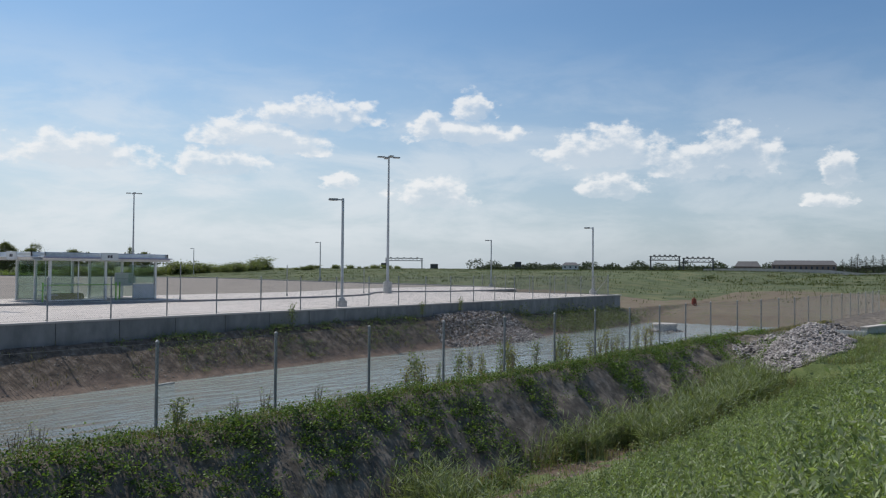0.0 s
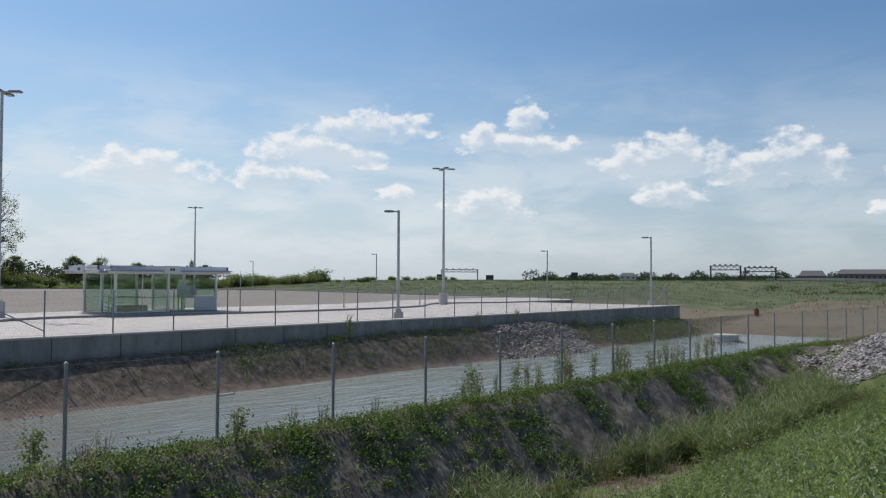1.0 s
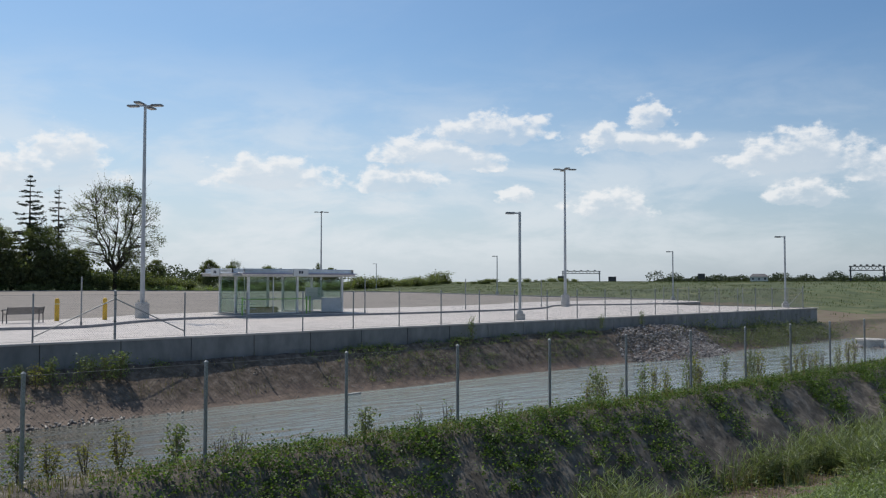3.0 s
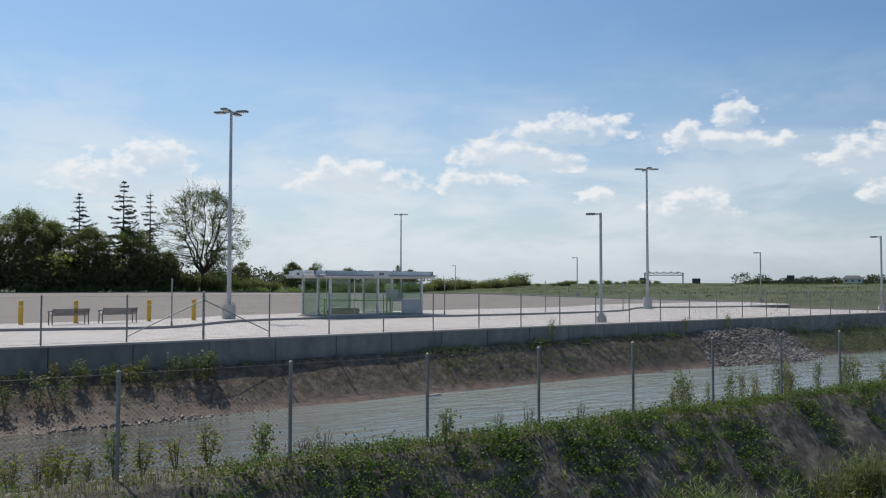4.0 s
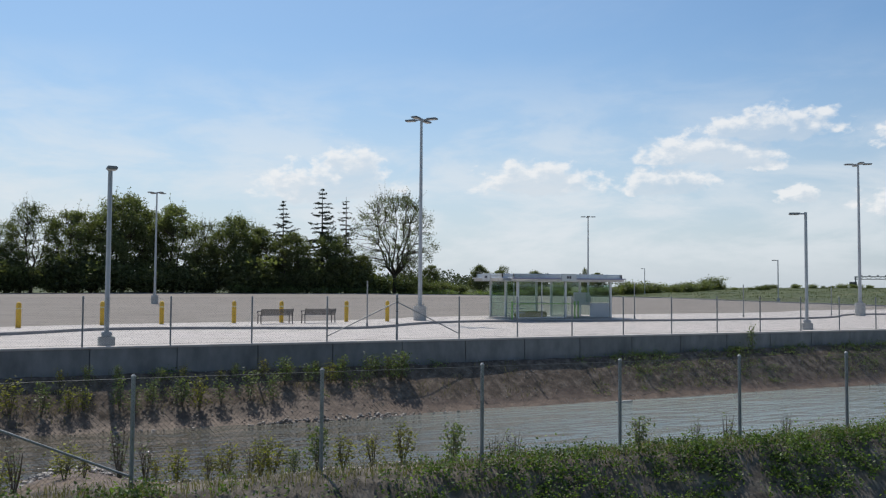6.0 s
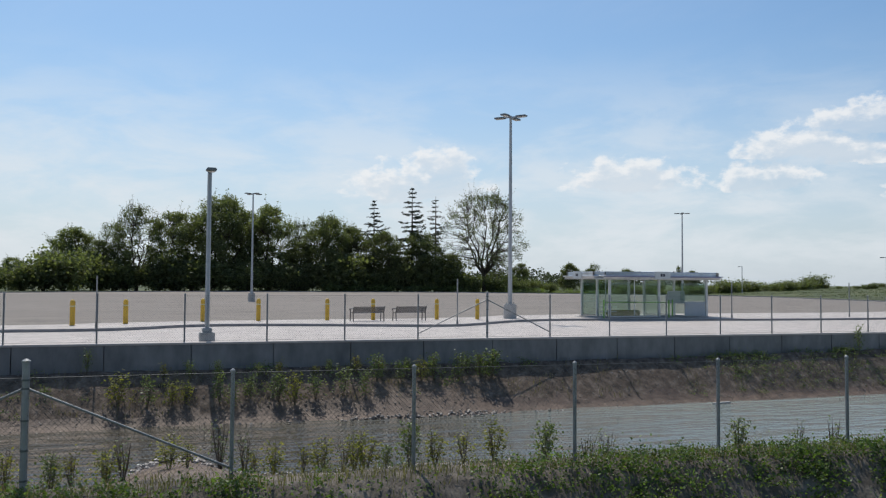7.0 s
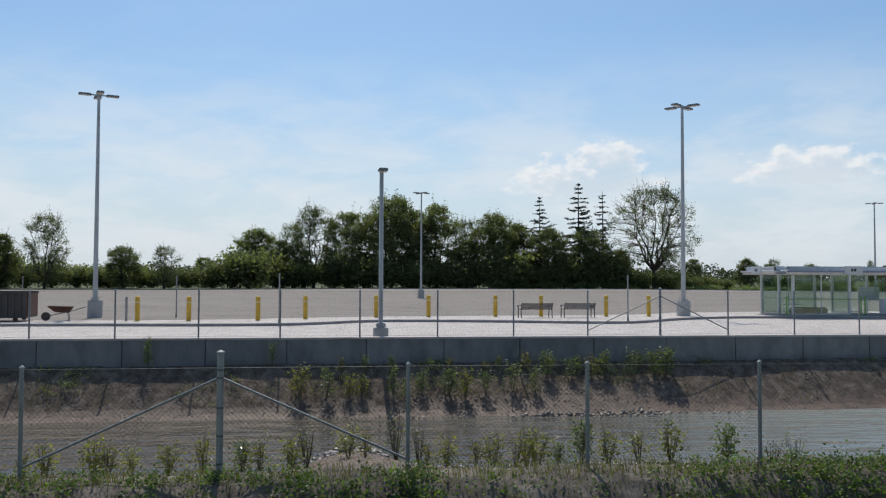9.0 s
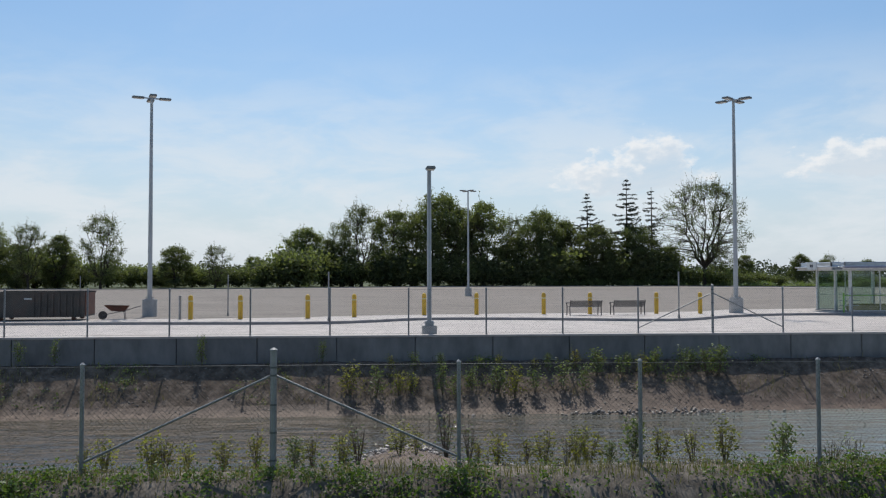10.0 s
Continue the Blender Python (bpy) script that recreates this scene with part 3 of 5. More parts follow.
def bus_shelter():
    """A glazed shelter: posts, roof with rounded edges, glass walls, rails, sign boxes."""
    s = empty("bus_shelter", 26.0, 45.0, 0.15, label="glazed bus shelter with white metal posts and a rounded flat roof", category="bus shelter")
    W, D, T = 6.9, 3.5, 2.38
    for x, y in ((0, 0), (3.45, 0), (W, 0), (0, D), (3.45, D), (W, D), (0, 1.5), (4.6, D)):
        bm = bmesh.new()
        box(bm, (x - 0.07, y - 0.07, 0), (x + 0.07, y + 0.07, T), 0.012)
        part("post", bm, WHITE_METAL, s)
    # roof: a rounded slab
    bm = bmesh.new()
    box(bm, (-1.3, -0.75, T), (W + 1.05, D + 0.6, T + 0.42), 0.0)
    bmesh.ops.bevel(bm, geom=[e for e in bm.edges if abs(e.verts[0].co.z - e.verts[1].co.z) > 0.1], offset=0.45, segments=6, affect="EDGES")
    bmesh.ops.bevel(bm, geom=[e for e in bm.edges if min(e.verts[0].co.z, e.verts[1].co.z) > T + 0.3], offset=0.24, segments=6, affect="EDGES")
    bmesh.ops.bevel(bm, geom=[e for e in bm.edges if max(e.verts[0].co.z, e.verts[1].co.z) < T + 0.02], offset=0.1, segments=4, affect="EDGES")
    part("roof", bm, ALU, s, "silver rounded roof", smooth=True)
    bm = bmesh.new()
    box(bm, (-0.8, -0.762, T + 0.10), (W + 0.55, -0.735, T + 0.17), 0.005)
    part("fascia_stripe", bm, BLUE_STRIPE, s, "grey-blue fascia stripe")
    bm = bmesh.new()
    box(bm, (-1.1, -0.5, T - 0.035), (W + 0.7, D + 0.35, T - 0.003), 0.005)
    part("soffit", bm, WHITE_METAL, s)
    for at, turn in (((-1.37, 1.5), 90), ((3.2, -0.77), 0)):
        t = pose(at[0], at[1], T, 0, 0, turn if turn == 0 else -90)
        bm = bmesh.new()
        box(bm, (-0.55, -0.05, 0.0), (0.55, 0.02, 0.44), 0.015, turn=t)
        sign = part("sign_box", bm, WHITE_METAL, s, "white sign box with dark marks")
        for k in (-1, 1):
            bm = bmesh.new()
            box(bm, (0.09 * k - 0.07, -0.056, 0.14), (0.09 * k + 0.07, -0.048, 0.3), 0.02 * 0.1, turn=t)
            part("mark", bm, NAVY, sign, "dark block mark")

    def pane(x0, x1, y0, y1, z0, z1):
        bm = bmesh.new()
        box(bm, (x0 - (0.006 if x0 == x1 else 0), y0 - (0.006 if y0 == y1 else 0), z0), (x1 + (0.006 if x0 == x1 else 0), y1 + (0.006 if y0 == y1 else 0), z1))
        part("pane", bm, GLASS, s, "clear greenish glass pane").visible_shadow = False

    for x0, x1 in ((0.08, 1.7), (1.74, 3.37), (4.68, 6.82)):
        pane(x0, x1, D, D, 0.12, T - 0.06)
    for x0, x1 in ((0.08, 1.7), (1.74, 3.37)):
        pane(x0, x1, 0, 0, 0.12, T - 0.25)
    pane(0, 0, 0.08, 1.42, 0.12, T - 0.25)
    pane(0, 0, 1.58, D - 0.08, 0.12, T - 0.25)
    pane(W, W, 0.08, D - 0.08, 0.12, T - 0.25)
    pane(5.0, 6.82, 0, 0, 1.05, T - 0.25)
    for x, y in ((1.72, 0), (1.72, D), (5.75, D)):
        bm = bmesh.new()
        box(bm, (x - 0.025, y - 0.03, 0.05), (x + 0.025, y + 0.03, T - 0.04), 0.006)
        part("mullion", bm, ALU, s)
    for x0, x1, y in ((0.07, 3.38, 0), (0.07, 3.38, D), (4.67, 6.83, D)):
        bm = bmesh.new()
        box(bm, (x0, y - 0.025, 0.05), (x1, y + 0.025, 0.12), 0.006)
        part("sill_rail", bm, ALU, s)
    for z, y in ((0.95, -0.1), (0.95, D - 0.1)):
        bm = bmesh.new()
        rod(bm, (-0.45 if y < 0 else 0, y, z), (4.1, y, z), 0.025)
        part("rail", bm, GREEN_PAINT if y < 0 else WHITE_METAL, s, "green tubular rail" if y < 0 else "white tubular rail")
    for x, y in ((-0.45, -0.1), (4.1, -0.1), (4.75, 0.5)):
        bm = bmesh.new()
        rod(bm, (x, y, 0), (x, y, 1.1), 0.045)
        part("rail_post", bm, GREEN_PAINT, s, "green tubular rail post")
    for z in (0.35, 0.62):
        bm = bmesh.new()
        box(bm, (-0.4, 0.4, z), (0.75, 0.46, z + 0.05), 0.01)
        part("lean_bar", bm, WHITE_METAL, s)
    bm = bmesh.new()
    box(bm, (0.35, 0.55, 0.06), (2.5, 1.15, 0.46), 0.08)
    part("seat", bm, OLIVE, s, "olive-yellow moulded bench seat")
    bm = bmesh.new()
    box(bm, (5.3, -0.05, 0.08), (6.8, 0.03, 0.98), 0.02)
    part("lower_panel", bm, PANEL_GREY, s, "plain grey lower panel")
    bm = bmesh.new()
    box(bm, (4.75, 1.0, 0.85), (6.0, 1.07, 1.65), 0.02)
    board = part("map_board", bm, PANEL_GREY, s, "grey-green information board")
    bm = bmesh.new()
    box(bm, (4.85, 0.992, 0.92), (5.9, 1.004, 1.58), 0.003)
    part("poster", bm, material("pale print", [(0.36, 0.42, 0.40), (0.46, 0.50, 0.47)], 3, 0.4), board)
    bm = bmesh.new()
    box(bm, (-0.12, -0.12, 0.0), (W + 0.12, D + 0.12, 0.045), 0.01)
    part("base_slab", bm, KERB, s, "grey concrete base slab")
    return s


bus_shelter()

# ---- benches, bollards, sign posts, container, barrow ----
BENCH_GREY = material("dark coated steel", [(0.07, 0.062, 0.06), (0.12, 0.105, 0.10)], 6, 0.5)
YELLOW = material("yellow sleeve", [(0.58, 0.34, 0.03), (0.70, 0.44, 0.05)], 3, 0.45, vary=0.1)
REFLECT = material("pale band", [(0.62, 0.55, 0.30), (0.72, 0.64, 0.36)], 5, 0.4)


def bench():
    b = empty("bench", label="dark slatted steel park bench with curved arms on the concrete platform", category="bench", group="platform benches")
    for k in range(5):
        bm = bmesh.new()
        y = 0.02 + 0.1 * k
        box(bm, (-0.85, y, 0.43), (0.85, y + 0.075, 0.46), 0.008)
        part("seat_slat", bm, BENCH_GREY, b)
    for k in range(7):
        bm = bmesh.new()
        z = 0.48 + 0.042 * k
        box(bm, (-0.85, 0.50 + 0.018 * k, z), (0.85, 0.525 + 0.018 * k, z + 0.033), 0.006)
        part("back_slat", bm, BENCH_GREY, b)
    for x in (-0.86, 0.86):
        bm = bmesh.new()
        rod(bm, (x, 0.05, 0), (x, 0.08, 0.44), 0.028)
        rod(bm, (x, 0.08, 0.44), (x, 0.04, 0.64), 0.025)
        part("leg", bm, BENCH_GREY, b)
        bm = bmesh.new()
        rod(bm, (x, 0.52, 0), (x, 0.48, 0.44), 0.028)
        rod(bm, (x, 0.48, 0.44), (x, 0.63, 0.79), 0.025)
        part("leg", bm, BENCH_GREY, b)
        bm = bmesh.new()
        rod(bm, (x, 0.0, 0.64), (x, 0.55, 0.66), 0.028)
        rod(bm, (x, 0.0, 0.64), (x, -0.05, 0.58), 0.026)
        part("armrest", bm, BENCH_GREY, b)
    return b


seat_a = bench()
seat_a.matrix_basis = pose(10.55, 43.6, 0.152, 0, 0, 188)
copy_thing(seat_a, pose(12.95, 43.9, 0.152, 0, 0, 187))


def bollard():
    b = empty("bollard", label="yellow sleeved steel bollard at the edge of the platform", category="bollard", group="yellow bollards")
    bm = bmesh.new()
    rod(bm, (0, 0, -0.1), (0, 0, 1.08), 0.115, sides=16)
    rod(bm, (0, 0, 1.08), (0, 0, 1.15), 0.115, 0.085, 16)
    rod(bm, (0, 0, 1.15), (0, 0, 1.19), 0.085, 0.03, 16)
    part("sleeve", bm, YELLOW, b)
    bm = bmesh.new()
    rod(bm, (0, 0, 0.86), (0, 0, 0.92), 0.119, sides=16)
    part("band", bm, REFLECT, b, "pale reflective band")
    return b


bol = bollard()
bol.matrix_basis = pose(-9.0, 41.0, 0.13)
for x, y in ((-6.65, 40.9), (-3.5, 41.3), (-1.3, 42.6), (2.3, 44.3), (5.1, 44.6), (8.75, 44.8), (11.25, 44.7), (14.9, 44.7), (17.25, 44.5)):
    copy_thing(bol, pose(x, y, 0.13))


def sign_post(tall, label="bare galvanised steel sign post set in the paving"):
    s = empty("sign_post", label=label, category="post", group="bare sign posts")
    bm = bmesh.new()
    box(bm, (-0.03, -0.02, -0.1), (0.03, 0.02, tall), 0.004)
    part("channel", bm, GALV, s)
    bm = bmesh.new()
    box(bm, (-0.045, -0.035, -0.1), (0.045, 0.035, 0.18), 0.006)
    part("sleeve", bm, STEEL_DARK, s)
    return s


post_a = sign_post(2.25)
post_a.matrix_basis = pose(-2.35, 38.9, 0.14)
for x, y in ((14.3, 39.6), (-8.3, 46.9), (33.9, 43.8), (43.5, 44.2), (53.2, 45.2), (-22.6, 65.5)):
    copy_thing(post_a, pose(x, y, 0.05 if y > 46 else 0.14))
low_post = empty("marker_post", -9.5, 41.0, 0.14, label="short grey steel pipe marker beside the bollards", category="post")
bm = bmesh.new()
rod(bm, (0, 0, -0.1), (0, 0, 1.1), 0.06, sides=12)
part("pipe", bm, GALV, low_post)
bm = bmesh.new()
rod(bm, (0, 0, 1.1), (0, 0, 1.13), 0.065, sides=12)
part("cap", bm, GALV, low_post)

RUST = material("rusty steel", [(0.10, 0.045, 0.03), (0.17, 0.08, 0.055)], 4, 0.7, bump=0.2)
BIN_DARK = material("dark container paint", [(0.030, 0.028, 0.026), (0.055, 0.05, 0.045), (0.08, 0.055, 0.045)], 1.5, 0.55, bump=0.1)


def container():
    """A roll-off waste container with ribbed sides."""
    c = empty("waste_container", -18.0, 40.2, 0.15, 6, label="dark painted steel roll-off waste container with ribbed sides", category="container")
    L, B, H = 4.2, 2.3, 1.28
    for name, lo, hi in (("floor", (0, 0, 0.16), (L, B, 0.24)), ("side", (0, 0, 0.24), (L, 0.06, H)), ("side", (0, B - 0.06, 0.24), (L, B, H)), ("end", (0, 0.06, 0.24), (0.06, B - 0.06, H)), ("end", (L - 0.06, 0.06, 0.24), (L, B - 0.06, H))):
        bm = bmesh.new()
        box(bm, lo, hi, 0.008)
        part(name, bm, BIN_DARK, c)
    for k in range(8):
        bm = bmesh.new()
        x = 1.95 + 0.28 * k
        box(bm, (x, -0.07, 0.22), (x + 0.1, 0.0, H - 0.05), 0.015)
        part("rib", bm, BIN_DARK, c)
    for y in (-0.05, B - 0.04):
        bm = bmesh.new()
        box(bm, (-0.04, y, H - 0.02), (L + 0.04, y + 0.1, H + 0.08), 0.015)
        part("top_rail", bm, BIN_DARK, c)
    for x in (0.5, 3.7):
        for y in (0.3, 1.9):
            bm = bmesh.new()
            rod(bm, (x, y - 0.08, 0.09), (x, y + 0.08, 0.09), 0.095, sides=14)
            part("roller", bm, RUST, c)
    bm = bmesh.new()
    box(bm, (L + 0.0, 0.2, 0.25), (L + 0.05, 2.1, H + 0.02), 0.01)
    part("tailgate", bm, RUST, c, "rusty red tailgate")
    bm = bmesh.new()
    box(bm, (1.6, -0.012, 0.98), (1.95, -0.002, 1.05), 0.002)
    part("label_plate", bm, PANEL_GREY, c, "small pale label plate")
    return c


container()


def wheelbarrow():
    w = empty("wheelbarrow", -12.55, 41.6, 0.15, 10, label="rusty red wheelbarrow parked beside the container", category="wheelbarrow")
    bm = bmesh.new()
    low = [bm.verts.new(p) for p in ((-0.28, -0.2, 0.4), (0.3, -0.2, 0.36), (0.3, 0.2, 0.36), (-0.28, 0.2, 0.4))]
    top = [bm.verts.new(p) for p in ((-0.6, -0.34, 0.68), (0.5, -0.34, 0.64), (0.5, 0.34, 0.64), (-0.6, 0.34, 0.68))]
    bm.faces.new(low[::-1])
    for k in range(4):
        bm.faces.new((low[k], low[(k + 1) % 4], top[(k + 1) % 4], top[k]))
    bmesh.ops.solidify(bm, geom=bm.faces[:], thickness=0.02)
    part("tray", bm, RUST, w)
    bm = bmesh.new()
    bmesh.ops.create_cone(bm, cap_ends=True, segments=18, radius1=0.2, radius2=0.2, depth=0.1, matrix=pose(-0.68, 0, 0.2, 90, 0, 0))
    part("wheel", bm, BIN_DARK, w)
    for y in (-0.22, 0.22):
        bm = bmesh.new()
        rod(bm, (-0.68, y * 0.4, 0.2), (0.35, y, 0.42), 0.018)
        rod(bm, (0.35, y, 0.42), (1.0, y * 1.15, 0.62), 0.018)
        part("handle", bm, BENCH_GREY, w)
        bm = bmesh.new()
        rod(bm, (0.28, y, 0.4), (0.34, y, 0.0), 0.016)
        part("leg", bm, BENCH_GREY, w)
    return w


wheelbarrow()

# ---- foliage builders ----
LEAF_DARK = material("dark leaves", [(0.092, 0.108, 0.056), (0.138, 0.158, 0.08), (0.195, 0.21, 0.115)], 1.2, 0.6, leaf=0.55, island=0.7, vary=0.3, world_space=False)
LEAF_PALE = material("pale leaves", [(0.085, 0.105, 0.05), (0.125, 0.145, 0.07), (0.175, 0.19, 0.10)], 1.2, 0.6, leaf=0.45, island=0.7, vary=0.25, world_space=False)
LEAF_FAR = material("far leaves", [(0.05, 0.062, 0.042), (0.075, 0.09, 0.06)], 0.05, 0.8, leaf=0.3, island=0.4)
LEAF_CONIFER = material("conifer needles", [(0.03, 0.038, 0.027), (0.048, 0.058, 0.038)], 2.0, 0.7, leaf=0.15, island=0.6, world_space=False)
LEAF_WEED = material("weed leaves", [(0.09, 0.12, 0.045), (0.15, 0.188, 0.075), (0.25, 0.285, 0.14)], 3.0, 0.5, leaf=0.45, island=0.75)
LEAF_TALL = material("tall weed leaves", [(0.12, 0.165, 0.06), (0.20, 0.255, 0.105), (0.32, 0.37, 0.19)], 3.0, 0.45, leaf=0.45, island=0.7)
LEAF_BERM = material("berm weed leaves", [(0.05, 0.085, 0.024), (0.10, 0.152, 0.043), (0.19, 0.25, 0.09)], 3.0, 0.5, leaf=0.5, island=0.9)
LEAF_SAPLING = material("sapling leaves", [(0.12, 0.135, 0.035), (0.21, 0.21, 0.06), (0.33, 0.29, 0.10)], 3.0, 0.5, leaf=0.55, island=0.6, vary=0.35)
LEAF_REED = material("reed blades", [(0.11, 0.145, 0.07), (0.18, 0.215, 0.115), (0.30, 0.32, 0.20)], 3.0, 0.5, leaf=0.35, island=0.7)
LEAF_FIELD = material("field blades", [(0.05, 0.066, 0.024), (0.085, 0.10, 0.038), (0.15, 0.14, 0.066)], 0.25, 0.6, leaf=0.35, island=0.6)
GRASS_DRY = material("dry grass blades", [(0.13, 0.125, 0.055), (0.20, 0.18, 0.085), (0.28, 0.24, 0.13)], 3.0, 0.65, leaf=0.35, island=0.7)
BARK = material("bark", [(0.045, 0.036, 0.028), (0.085, 0.068, 0.053)], 6, 0.9, bump=0.6, bump_scale=14, world_space=False)
TWIG = material("twigs", [(0.10, 0.075, 0.05), (0.16, 0.12, 0.08)], 6, 0.85)


def leaf_cards(rs, centres, size, flat=0.4, slim=0.5, lift=0.0):
    """Rhombic leaves at the centres, turned at random; flat: how much they lie level."""
    c = np.asarray(centres, float)
    k = len(c)
    a = rs.normal(size=(k, 3))
    a[:, 2] = a[:, 2] * (1 - flat) + lift
    a /= np.linalg.norm(a, axis=1)[:, None] + 1e-9
    b = np.cross(a, rs.normal(size=(k, 3)) * [1 - flat * 0.7, 1 - flat * 0.7, 1.0])
    b /= np.linalg.norm(b, axis=1)[:, None] + 1e-9
    s = (np.asarray(size) * rs.uniform(0.65, 1.35, k))[:, None]
    v = np.stack([c - a * s * 0.5, c + b * s * slim * 0.5, c + a * s * 0.5, c - b * s * slim * 0.5], 1).reshape(-1, 3)
    return v, np.arange(4 * k).reshape(-1, 4)


def blades(rs, roots, tall, wide, lean=0.35):
    """Tapering bent blades: a quad and a tip each."""
    c = np.asarray(roots, float)
    k = len(c)
    h = (np.asarray(tall) * rs.uniform(0.6, 1.3, k))[:, None]
    w = (np.asarray(wide) * rs.uniform(0.7, 1.3, k))[:, None]
    ang = rs.uniform(0, 2 * np.pi, k)
    side = np.stack([np.cos(ang), np.sin(ang), 0 * ang], 1)
    tip = np.stack([-np.sin(ang), np.cos(ang), 0 * ang], 1) * rs.normal(0, lean, k)[:, None] + rs.normal(0, lean * 0.4, (k, 3)) * [1, 1, 0]
    up = np.array([0, 0, 1.0])
    mid = c + up * h * 0.55 + tip * h * 0.3
    top = c + up * h * 0.95 + tip * h
    v = np.stack([c - side * w / 2, c + side * w / 2, mid + side * w * 0.45, mid - side * w * 0.45, top], 1).reshape(-1, 3)
    i = np.arange(k) * 5
    return v, [tuple(q) for q in np.stack([i, i + 1, i + 2, i + 3], 1)] + [tuple(q) for q in np.stack([i + 3, i + 2, i + 4], 1)]


def tube(v, f, points, radii, sides=5):
    """Adds a tapering tube along the points."""
    start = len(v)
    for k, p in enumerate(points):
        d = (points[min(k + 1, len(points) - 1)] - points[max(k - 1, 0)]).normalized()
        x = d.orthogonal().normalized()
        y = d.cross(x)
        for j in range(sides):
            a = 2 * math.pi * j / sides
            v.append(p + (x * math.cos(a) + y * math.sin(a)) * radii[k])
    for k in range(len(points) - 1):
        for j in range(sides):
            a, b = start + k * sides + j, start + k * sides + (j + 1) % sides
            f.append((a, b, b + sides, a + sides))


def broadleaf(seed, tall, radius, bottom, clumps_n, per, leaf_size, mat, label, puff=0.07, twigs=40, limbs=7, open_crown=False):
    """A tree: a trunk that parts into limbs, a branch to every clump, and a ragged crown of leaf clumps with gaps between."""
    rnd, rs = random.Random(seed), np.random.RandomState(seed)
    v, f, leaves = [], [], []
    fork = tall * (0.26 if open_crown else 0.16)
    mid_z, half = tall * (1 + bottom) / 2, tall * (1 - bottom) / 2
    tube(v, f, [Vector((0, 0, -0.4)), Vector((rnd.gauss(0, 0.1), 0, fork * 0.5)), Vector((rnd.gauss(0, 0.25), rnd.gauss(0, 0.25), fork))], [tall * 0.024, tall * 0.018, tall * 0.016], 8)
    lobes = [(rnd.uniform(0, 6.283), rnd.uniform(0.1, 0.9), rnd.uniform(0.78, 1.12)) for _ in range(9)]

    def reach(a, z):
        """The crown's radius at a bearing and height: an egg with lobes."""
        u = (z - mid_z) / half
        r = radius * math.sqrt(max(0.03, 1 - abs(u) ** 2.3)) * (1.0 - 0.12 * u)
        for la, lz, k in lobes:
            w = math.exp(-(((a - la + math.pi) % 6.2832 - math.pi) / 0.7) ** 2 - ((z / tall - lz) / 0.22) ** 2)
            r *= 1 + (k - 1) * w
        return r

    joints = []
    for k in range(limbs):
        a = 6.283 * k / limbs + rnd.uniform(-0.4, 0.4)
        z1 = tall * rnd.uniform(0.45, 0.95)
        r1 = reach(a, z1) * rnd.uniform(0.35, 0.75)
        p = [Vector((0, 0, fork * rnd.uniform(0.75, 1.0)))]
        end = Vector((math.cos(a) * r1, math.sin(a) * r1, z1))
        for j in range(1, 6):
            q = j / 5
            s = Vector((end.x * q ** 0.75, end.y * q ** 0.75, p[0].z + (end.z - p[0].z) * q ** 1.15))
            p.append(s + Vector((rnd.gauss(0, 0.02), rnd.gauss(0, 0.02), 0)) * tall * (1 if j < 5 else 0.3))
        radii = [tall * 0.0115 * (1 - 0.155 * j) for j in range(6)]
        tube(v, f, p, radii, 5)
        joints += list(zip(p[1:], radii[1:]))
    for k in range(clumps_n):
        a, z = rnd.uniform(0, 6.283), tall * (bottom + (1 - bottom) * rnd.betavariate(1.35, 1.1)) * 0.975
        r = reach(a, z) * (rnd.random() ** 0.42)
        c = Vector((math.cos(a) * r, math.sin(a) * r, z))
        near, thick = min(joints, key=lambda j: (j[0] - c).length + (2.0 if j[0].z > c.z else 0))
        bend = near.lerp(c, 0.5) + Vector((rnd.gauss(0, 0.3), rnd.gauss(0, 0.3), rnd.gauss(0.2, 0.3)))
        tube(v, f, [near, bend, c], [min(thick * 0.7, 0.1), 0.055, 0.02], 3)
        size = tall * puff * rnd.uniform(0.6, 1.35)
        n_here = int(per * rnd.uniform(0.4, 1.5))
        q = rs.normal(0, 1, (n_here, 3))
        q /= np.linalg.norm(q, axis=1)[:, None]
        q *= (rs.uniform(0, 1, (n_here, 1)) ** 0.5) * [size, size, size * 0.8]
        leaves.append(q + np.array(c))
        if k < twigs:
            for _ in range(3):
                out = (c - Vector((0, 0, mid_z * 0.8))).normalized() + Vector((rnd.gauss(0, 0.35), rnd.gauss(0, 0.35), rnd.gauss(0.25, 0.3)))
                tip = c + out * size * rnd.uniform(0.8, 1.5)
                tube(v, f, [c, c.lerp(tip, 0.55) + Vector((0, 0, 0.1)), tip], [0.03, 0.022, 0.012], 3)
                m_here = max(3, int(per * 0.06))
                leaves.append(np.array(c) + (np.array(tip) - np.array(c)) * rs.uniform(0.4, 1.05, (m_here, 1)) + rs.normal(0, 0.22, (m_here, 3)))
    tree = empty("tree", label=label, category="tree", group="trees behind the lot")
    from_arrays("trunk", v, f, BARK, tree)
    from_arrays("crown", *leaf_cards(rs, np.concatenate(leaves), leaf_size, 0.25, 0.7), mat, tree)
    return tree


